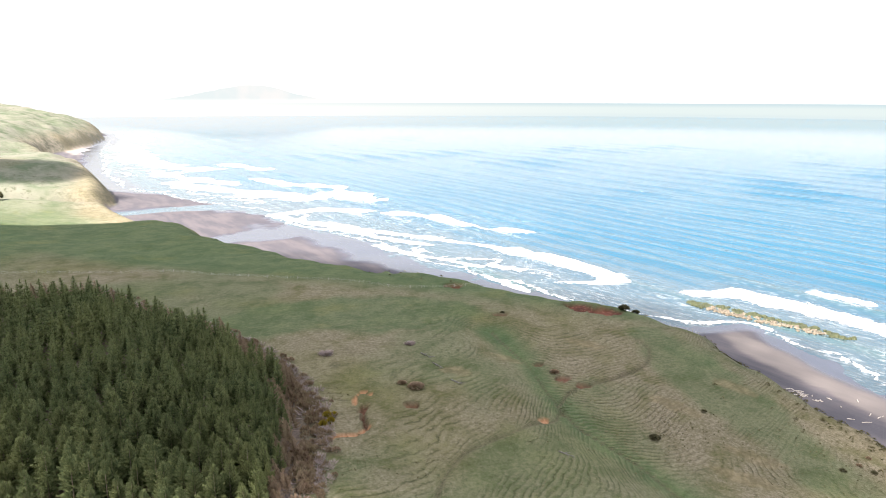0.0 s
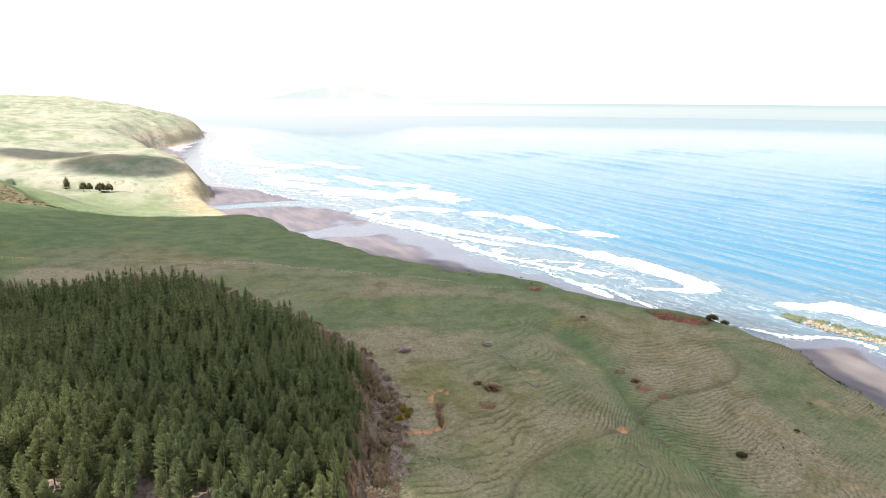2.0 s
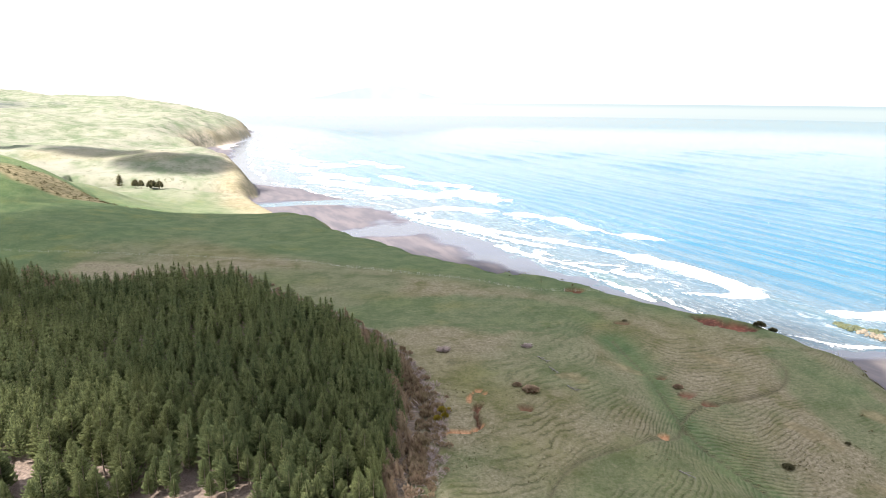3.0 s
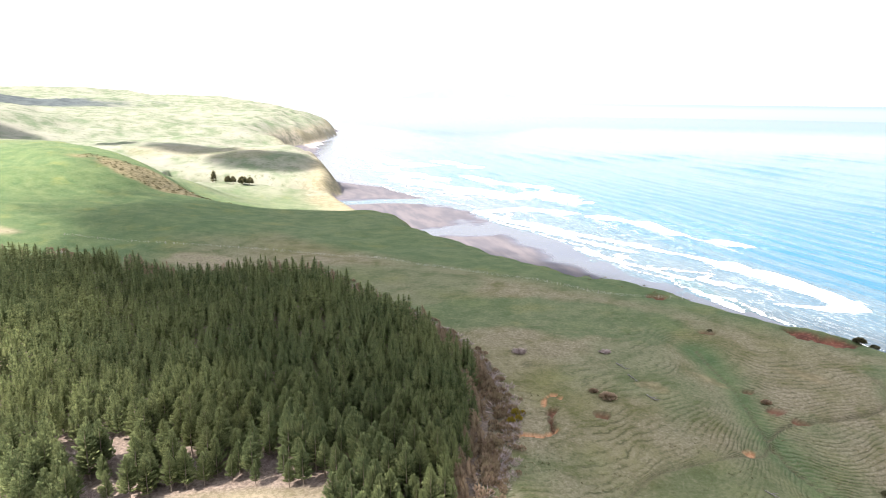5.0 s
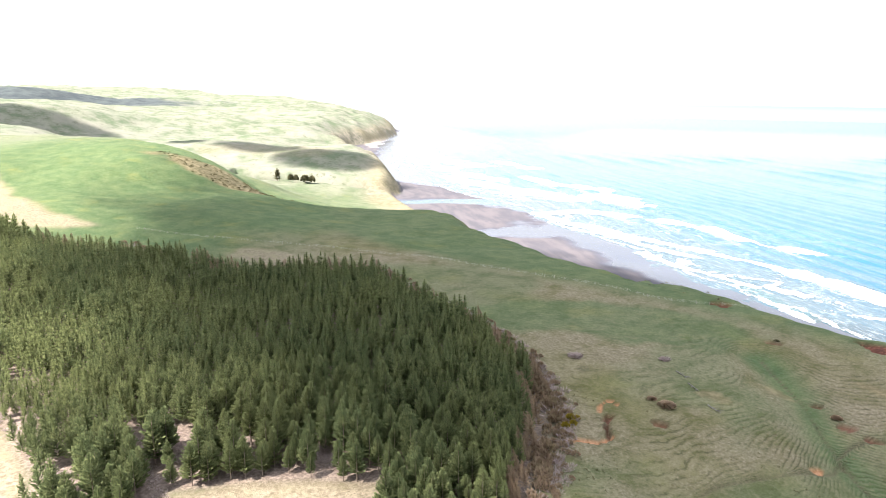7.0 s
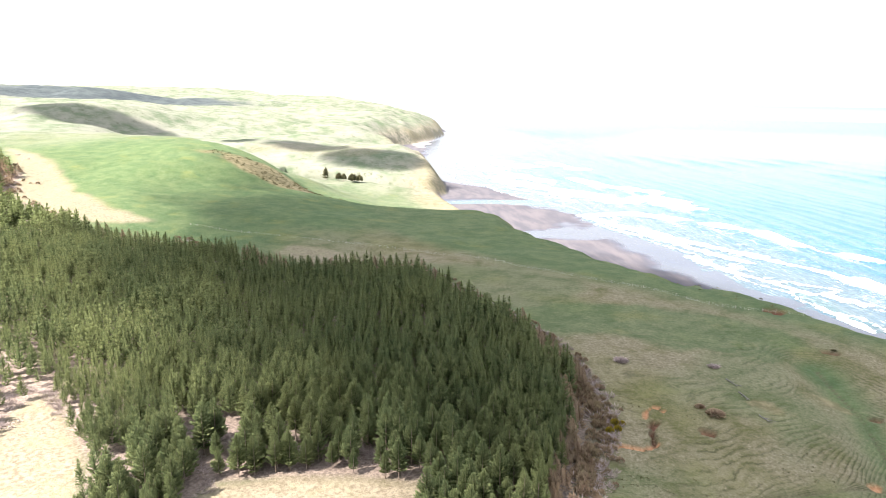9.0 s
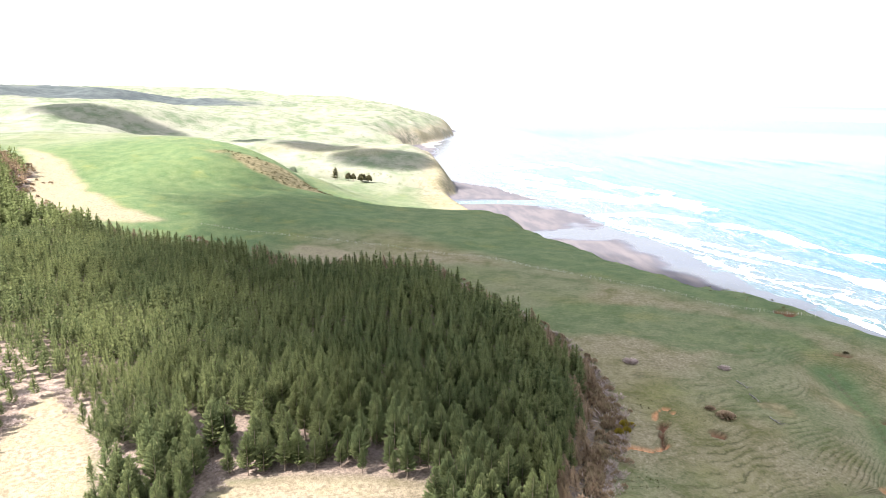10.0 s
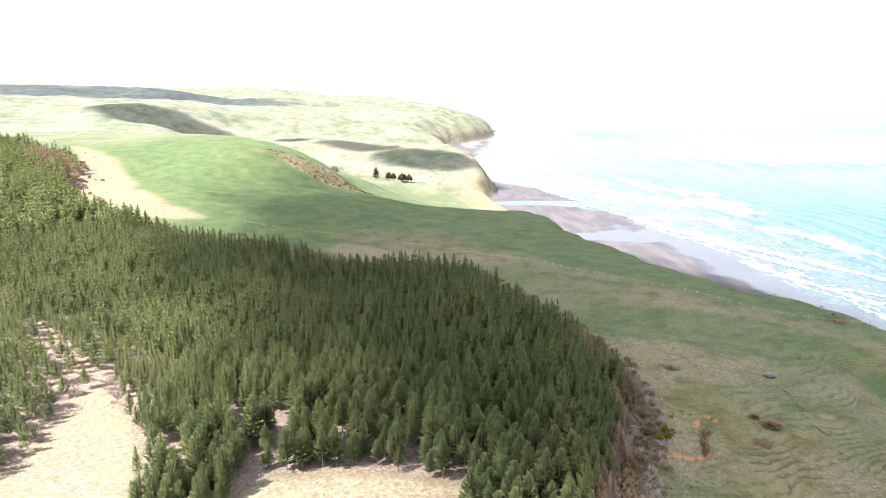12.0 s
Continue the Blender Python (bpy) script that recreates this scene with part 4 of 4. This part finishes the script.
def edge_rows():
    brown, grey = [], []
    for k in range(1150):
        t = g.uniform(0, len(BAND) - 1.001)
        i = int(t)
        d = BAND[i + 1] - BAND[i]
        p = BAND[i] + d * (t - i)
        n = np.array((-d[1], d[0])) / np.hypot(*d)
        o = g.normal(-0.3, 2.0)
        if abs(o) > 5:
            continue
        x, y = p + n * o
        row = (int(g.integers(6)), x, y, 0.0, g.uniform(0.7, 1.35) * (1.35 if o < -1.5 else 0.8), g.uniform(0, 6.28), 0.2)
        (grey if (o > -0.3 and g.uniform() < 0.6) or g.uniform() < 0.08 else brown).append(row)
    for cx, cy, rx, ry, count in ((-545, 285, 60, 14, 230), (-485, 258, 45, 14, 230), (-440, 238, 24, 10, 120), (-320, 211, 60, 4, 130), (-235, 226, 30, 3, 60)):
        for k in range(count):
            x, y = g.normal(cx, rx * 0.55), g.normal(cy, ry * 0.6)
            y += -0.28 * (x - cx)
            (grey if g.uniform() < 0.3 else brown).append((int(g.integers(6)), x, y, 0.0, g.uniform(0.9, 1.6), g.uniform(0, 6.28), 0.1))
    for a, b in WINDROWS:
        for k in range(64):
            f = g.uniform()
            x, y = a[0] + (b[0] - a[0]) * f + g.normal(0, 1.2), a[1] + (b[1] - a[1]) * f + g.normal(0, 1.2)
            grey.append((int(g.integers(6)), x, y, 0.0, g.uniform(0.35, 0.8), g.uniform(0, 6.28), 0.0))
    return quick_heights(brown), quick_heights(grey)


shrubs = [shrub(1.6, 2.5, 50, 600 + k, 0.1) for k in range(6)]
twigs = [sticks(1.3, 3.0, 32, 0.06, 620 + k) for k in range(6)]
brown_rows, grey_rows = edge_rows()
scatter(shrubs, brown_rows, "scrub", BROWN, "rusty brown wind-scorched scrub edging the pines", "scrub")
scatter(twigs, grey_rows, "dead_brush", GREY_TWIG, "grey-pink dead brush along the forest edge", "dead brush")

# coarse tussock on the cliff's shoulder and on the gully slope
rows = []
for k in range(12200):
    x, y = (g.uniform(-60, 128), g.uniform(90, 300)) if k < 11000 else (g.uniform(-420, -230), g.uniform(360, 470))
    rows.append((x, y))
rx, ry = np.array(rows).T
rz, rin, _ = height(rx, ry)
ok = (rin > 14) & (rin < 62 + fbm(rx, ry, 30, 401, 2) * 20) & ((rx > -60) | (g.uniform(0, 1, len(rx)) < 0.9))
gully_side = blob(rx, ry, -340, 420, 75, 22, 22) > 0.3
ok = np.where(rx < -200, gully_side, ok & (g.uniform(0, 1, len(rx)) < 0.95 * smooth(58, 30, rin + fbm(rx, ry, 18, 403, 2) * 10) + 0.03))
tuss = [shrub(0.7, 1.3, 16, 640 + k, 0.1) for k in range(6)]
scatter(tuss, [(int(g.integers(6)), rx[i], ry[i], rz[i], g.uniform(0.7, 1.5) * (1.4 if rx[i] < -200 else 1), g.uniform(0, 6.28), 0.0) for i in np.where(ok)[0]],
        "tussock_grass", RUSH, "olive and straw tussocks on the cliff shoulder", "tussock")


# rushes and rank grass dotted over the grazed slope
hx, hy = g.uniform(-45, 112, 2600), g.uniform(108, 172, 2600)
hz, hin, _ = height(hx, hy)
thick = fbm(hx, hy, 24, 411, 3) + 0.35 * g.uniform(-1, 1, len(hx))
ok = (edge_distance(FOREST, hx, hy) < -6) & (hin > 40) & (thick > 0.02)
rush = [shrub(0.34, 0.75, 8, 660 + k, 0.0, 0.06) for k in range(6)]
scatter(rush, [(int(g.integers(6)), hx[i], hy[i], hz[i] - 0.03, g.uniform(0.6, 1.4), g.uniform(0, 6.28), 0.0) for i in np.where(ok)[0]],
        "rushes", RUSH, "olive rushes and rank grass dotted over grazed slopes", "rushes")


# ------------------------------------------------------------------ single bushes, fallen branches, fence
def z_at(x, y):
    return float(height(np.array([float(x)]), np.array([float(y)]))[0][0])


def bush(x, y, tall, wide, material, label, category, seed, count=420, name="bush"):
    v, f = sticks(tall, wide * 0.9, count, 0.05, seed) if material is GREY_TWIG else shrub(tall, wide, count, seed, 0.0, 0.022)
    v = v * np.array((1, 1, 1)) + np.array((0, 0, -0.1))
    ob = root(name, pose(x, y, z_at(x, y)))
    part("foliage", v, f, material, ob)
    gg = rng_of(seed + 9)
    n = 7
    s = np.stack([gg.uniform(-0.2, 0.2, n) * wide, gg.uniform(-0.2, 0.2, n) * wide, np.full(n, -0.2)], 1)
    e = s * 1.6 + np.stack([gg.uniform(-0.1, 0.1, n), gg.uniform(-0.1, 0.1, n), np.full(n, 0.7 * tall)], 1)
    v, f = clumps(s, e, np.full(n, 0.06), np.zeros(n))
    part("stems", v, f, BARK, ob)
    return tagged(ob, label, category)


bush(-36.3, 191.6, 1.2, 4.2, GREY_TWIG, "low grey-brown leafless thicket in short grass", "bush", 701)
bush(-7.5, 170.3, 1.5, 5.6, BROWN, "brown bracken thicket on the grassy slope", "bush", 702, 300)
bush(-11.5, 172.5, 1.0, 3.0, BROWN, "small brown bracken clump beside the thicket", "bush", 703)
bush(-10.7, 199.7, 0.9, 3.2, GREY_TWIG, "flattened grey brush on the slope", "bush", 704)
bush(34, 186.5, 1.0, 3.4, BROWN, "brown low bush beside red earth in the gully head", "bush", 705)
bush(55.2, 155.5, 1.3, 3.2, DARK_BUSH, "dark green rounded bush on the terraced slope", "bush", 706)
bush(69.5, 240.5, 2.2, 5.0, DARK_BUSH, "dark wind-cut bush beside the red slip", "bush", 707, 300)
bush(73.5, 238.5, 1.6, 3.6, DARK_BUSH, "dark wind-cut bush on the cliff edge", "bush", 708, 300)
for k, (x, y, s) in enumerate(((-29.2, 152.5, 2.0), (-28.0, 150.2, 1.7), (-29.6, 148.4, 1.8), (-27.6, 153.6, 1.3))):
    bush(x, y, s, s * 1.5, GORSE, "yellow flowering gorse bush beside the scrub", "gorse bush", 720 + k, 220, "gorse_bush")
for k, (x, y) in enumerate(((107, 152), (109, 149), (101, 149), (112, 156), (74, 171), (22, 232))):
    bush(x, y, 0.9, 1.8 + 0.2 * (k % 3), DARK_BUSH if k % 3 else BROWN, "small dark shrub dotted on the hillside", "shrub", 740 + k, 120, "shrub")


def limb(points, r0, r1, sides=6):
    """A tapered bent stick."""
    p = np.array(points, float)
    verts, faces = [], []
    for i, q in enumerate(p):
        t = p[min(i + 1, len(p) - 1)] - p[max(i - 1, 0)]
        t = t / np.linalg.norm(t)
        u = np.cross(t, (0, 0, 1.0) if abs(t[2]) < 0.9 else (1.0, 0, 0))
        u /= np.linalg.norm(u)
        v = np.cross(t, u)
        r = r0 + (r1 - r0) * i / (len(p) - 1)
        verts += [q + r * (u * math.cos(k * 2 * math.pi / sides) + v * math.sin(k * 2 * math.pi / sides)) for k in range(sides)]
        if i:
            for k in range(sides):
                a, b = (i - 1) * sides + k, (i - 1) * sides + (k + 1) % sides
                faces.append((a, b, b + sides, a + sides))
    n = len(p)
    verts += [p[0], p[-1]]
    for k in range(sides):
        faces.append((n * sides, (k + 1) % sides, k, k))
        faces.append((n * sides + 1, (n - 1) * sides + k, (n - 1) * sides + (k + 1) % sides, (n - 1) * sides + (k + 1) % sides))
    me_faces = [f[:3] if f[2] == f[3] else f for f in faces]
    return [tuple(v) for v in verts], me_faces


def limb_part(name, points, r0, r1, material, parent):
    v, f = limb(points, r0, r1)
    me = bpy.data.meshes.new(name)
    me.from_pydata(v, [], f)
    me.materials.append(material)
    for poly in me.polygons:
        poly.use_smooth = True
    ob = new(name, me)
    ob.parent = parent
    return ob


def dead_tree(x, y, turn, long, seed):
    gg = rng_of(seed)
    ob = root("fallen_tree", pose(x, y, z_at(x, y) + 0.12, 0, 0, turn))
    spine = [(long * f, gg.uniform(-0.15, 0.15), 0.1 + 0.1 * gg.uniform()) for f in np.linspace(-0.5, 0.5, 6)]
    limb_part("trunk", spine, 0.2, 0.05, OLD_WOOD, ob)
    for k in range(4):
        f = gg.uniform(-0.2, 0.4) * long
        side = gg.choice((-1, 1))
        limb_part("branch", [(f, 0, 0.15), (f + 0.5, side * 0.5, 0.35), (f + 1.2, side * gg.uniform(0.8, 1.4), 0.3)], 0.09, 0.03, OLD_WOOD, ob)
    tagged(ob, "bleached grey fallen tree lying on the grass", "fallen tree", "fallen trees")


for k, (x, y, turn, long) in enumerate(((-5.2, 191, -50, 5.0), (-1.5, 184.5, -55, 5.0), (4.0, 174.5, -45, 4.5), (30, 144, -35, 4.0))):
    dead_tree(x, y, turn, long, 800 + k)

FENCE_LINE = curve([(-290, 258), (-258, 264), (-230, 270), (-203, 279), (-174, 285), (-146, 285), (-123, 287), (-98, 282), (-71, 275), (-52, 272), (-34, 268), (-19, 262), (-2, 263), (14, 266)], 10)


def rail_fence(line, spacing, label):
    """Round posts with a strainer at each end and five wires."""
    seg = np.hypot(*np.diff(line, axis=0).T)
    run = np.concatenate([[0], np.cumsum(seg)])
    n = int(run[-1] / spacing)
    at = np.linspace(0, run[-1], n + 1)
    xs, ys = np.interp(at, run, line[:, 0]), np.interp(at, run, line[:, 1])
    zs = height(xs, ys)[0]
    ob = root("fence", pose(xs[0], ys[0], zs[0]))
    v, f = limb([(0, 0, -0.3), (0, 0, 0.4), (0.01, 0, 0.8), (0, 0, 1.22)], 0.085, 0.08)
    post = bpy.data.meshes.new("post")
    post.from_pydata(v, [], f)
    post.materials.append(POST)
    gg = rng_of(900)
    for i in range(n + 1):
        p = new("post", post)
        p.parent = ob
        thick = 1.5 if i % 12 == 0 else 1.0
        p.matrix_basis = pose(xs[i] - xs[0], ys[i] - ys[0], zs[i] - zs[0], gg.uniform(-3, 3), gg.uniform(-3, 3), gg.uniform(0, 360)) @ Matrix.Diagonal((thick, thick, 1.0, 1))
    for k in range(5):
        pts = [(xs[i] - xs[0], ys[i] - ys[0], zs[i] - zs[0] + 0.25 + 0.2 * k) for i in range(n + 1)]
        v, f = limb(pts, 0.005, 0.005, 4)
        me = bpy.data.meshes.new("wire")
        me.from_pydata(v, [], f)
        me.materials.append(WIRE)
        new("wire", me).parent = ob
    tagged(ob, label, "fence")


rail_fence(FENCE_LINE, 4.6, "wooden post and wire farm fence across the pasture")
rail_fence(curve([(86, 236), (88, 228), (90, 219)], 6), 3.0, "short wooden fence running down the cliff shoulder")


# ------------------------------------------------------------------ the farm in the valley
def farm_tree(x, y, tall, wide, seed, pointed, label):
    z = z_at(x, y)
    ob = root("shelter_tree", pose(x, y, z))
    v, f = trunk_mesh(tall * 0.8, 0.4, seed)
    part("trunk", v, f, BARK, ob)
    if pointed:
        v, f = pine_crown(tall, wide, 12, 7, 4, seed, 0.08, 0.3, 1.5)
    else:
        v, f = shrub(tall * 0.95, wide, 260, seed)
        v[:, 2] += 0.6
    part("crown", v, f, DARK_BUSH, ob)
    tagged(ob, label, "tree", "farm shelter trees")


farm_tree(-497, 656, 15, 9, 951, True, "tall dark conical conifer beside the farmhouse")
farm_tree(-482, 662, 10, 9, 952, False, "dark rounded macrocarpa tree by the farmhouse")
farm_tree(-476, 664, 9, 8, 955, False, "dark rounded macrocarpa tree by the farmhouse")
farm_tree(-461, 662, 10, 13, 953, False, "broad dark macrocarpa shelter tree")
farm_tree(-453, 664, 9.5, 10, 954, False, "broad dark macrocarpa shelter tree")


def box(name, sx, sy, sz, m, material, parent):
    bm = bmesh.new()
    bmesh.ops.create_cube(bm, size=1.0, matrix=m @ Matrix.Diagonal((sx, sy, sz, 1)))
    bmesh.ops.bevel(bm, geom=bm.edges[:], offset=0.03, segments=1, affect="EDGES")
    me = bpy.data.meshes.new(name)
    bm.to_mesh(me)
    bm.free()
    me.materials.append(material)
    ob = new(name, me)
    ob.parent = parent
    return ob


def farm_building(x, y, turn, w, d, h, label):
    ob = root("farmhouse", pose(x, y, z_at(x, y) - 0.2, 0, 0, turn))
    for sx, sy, px_, py_ in ((w, 0.2, 0, -d / 2), (w, 0.2, 0, d / 2), (0.2, d - 0.2, -w / 2 + 0.1, 0), (0.2, d - 0.2, w / 2 - 0.1, 0)):
        box("wall", sx, sy, h, pose(px_, py_, h / 2), WALL_PAINT, ob)
    bm = bmesh.new()
    o, r = 0.5, 0.32 * d
    vs = [bm.verts.new(c) for c in ((-w / 2 - o, -d / 2 - o, h), (w / 2 + o, -d / 2 - o, h), (w / 2 + o, d / 2 + o, h), (-w / 2 - o, d / 2 + o, h), (-w / 2 - o, 0, h + r), (w / 2 + o, 0, h + r))]
    for idx in ((0, 1, 5, 4), (2, 3, 4, 5), (0, 4, 3), (1, 2, 5), (3, 2, 1, 0)):
        bm.faces.new([vs[i] for i in idx])
    me = bpy.data.meshes.new("roof")
    bm.to_mesh(me)
    bm.free()
    me.materials.append(ROOF_IRON)
    new("roof", me).parent = ob
    for k in (-0.3, 0.3):
        box("window", 1.4, 0.08, 1.1, pose(k * w, -d / 2 - 0.1, h * 0.55), GLASS_DARK, ob)
    box("door", 0.9, 0.08, 2.0, pose(0, -d / 2 - 0.1, 1.05), GLASS_DARK, ob)
    tagged(ob, label, "farmhouse")


farm_building(-491, 668, 30, 8, 5.5, 2.5, "small white farmhouse with a grey iron roof among trees")


# ------------------------------------------------------------------ the reef, driftwood and stones on the beach
def rock_mesh(seed, material):
    gg = rng_of(seed)
    bm = bmesh.new()
    bmesh.ops.create_icosphere(bm, subdivisions=2, radius=1.0)
    off = gg.uniform(0, 50, 3)
    for v in bm.verts:
        n = noise.noise(Vector(v.co * 1.3) + Vector(off)) * 0.45 + noise.noise(Vector(v.co * 3.1) + Vector(off)) * 0.16
        v.co = v.co * (1 + n)
        v.co.z = max(v.co.z, -0.5)
    me = bpy.data.meshes.new("rock")
    bm.to_mesh(me)
    bm.free()
    me.materials.append(material)
    return me


tan_rocks = [rock_mesh(1000 + k, ROCK) for k in range(5)]
green_rocks = [rock_mesh(1010 + k, ROCK_GREEN) for k in range(5)]
ra, rb = np.array((160.0, 409.0)), np.array((226.0, 341.0))
axis = (rb - ra) / np.hypot(*(rb - ra))
side = np.array((-axis[1], axis[0]))
gg = rng_of(1020)
for k in range(290):
    f = (k + gg.uniform(-0.4, 0.4)) / 290
    lane = gg.uniform(-1, 1)
    span = 6.5 * min(1.0, 0.35 + 3.0 * f, 0.45 + 2.0 * (1 - f))
    p = ra + axis * f * np.hypot(*(rb - ra)) + side * lane * span
    shoreside = lane < 0.1
    pale = shoreside and 0.14 < f < 0.86
    s = gg.uniform(0.9, 1.8) if pale else gg.uniform(0.9, 2.0)
    if f > 0.84:
        if gg.uniform() < 0.45:
            continue
        s *= 1.15
    ob = new("rock", tan_rocks[int(gg.integers(5))] if pale else green_rocks[int(gg.integers(5))])
    ob.matrix_basis = pose(p[0], p[1], 0.25, gg.uniform(-8, 8), gg.uniform(-8, 8), math.degrees(math.atan2(axis[1], axis[0])) + gg.uniform(-15, 15) + 90) @ Matrix.Diagonal((s * 1.45, s * 0.8, s * gg.uniform(0.5, 0.8), 1))
    tagged(ob, "pale tan sea-worn reef boulder" if pale else "weed-covered green reef rock awash in surf", "rock", "reef rocks")

for k in range(42):
    f = gg.uniform()
    x, y = (148 + 17 * f + gg.normal(0, 1.2), 264 + 8 * math.sin(f * 3) + gg.normal(0, 1.8)) if k < 32 else (gg.uniform(165, 190), gg.uniform(235, 275))
    long = gg.uniform(1.2, 4.5)
    ob = root("driftwood_log", pose(x, y, z_at(x, y) + 0.12, 0, 0, gg.uniform(0, 180) if k % 3 else gg.uniform(-20, 30)))
    limb_part("log", [(-long / 2, 0, 0), (0, gg.uniform(-0.15, 0.15), 0.05), (long / 2, 0, 0)], 0.24, 0.14, DRIFT, ob)
    tagged(ob, "bleached driftwood log stranded on dark sand", "driftwood", "driftwood on the beach")
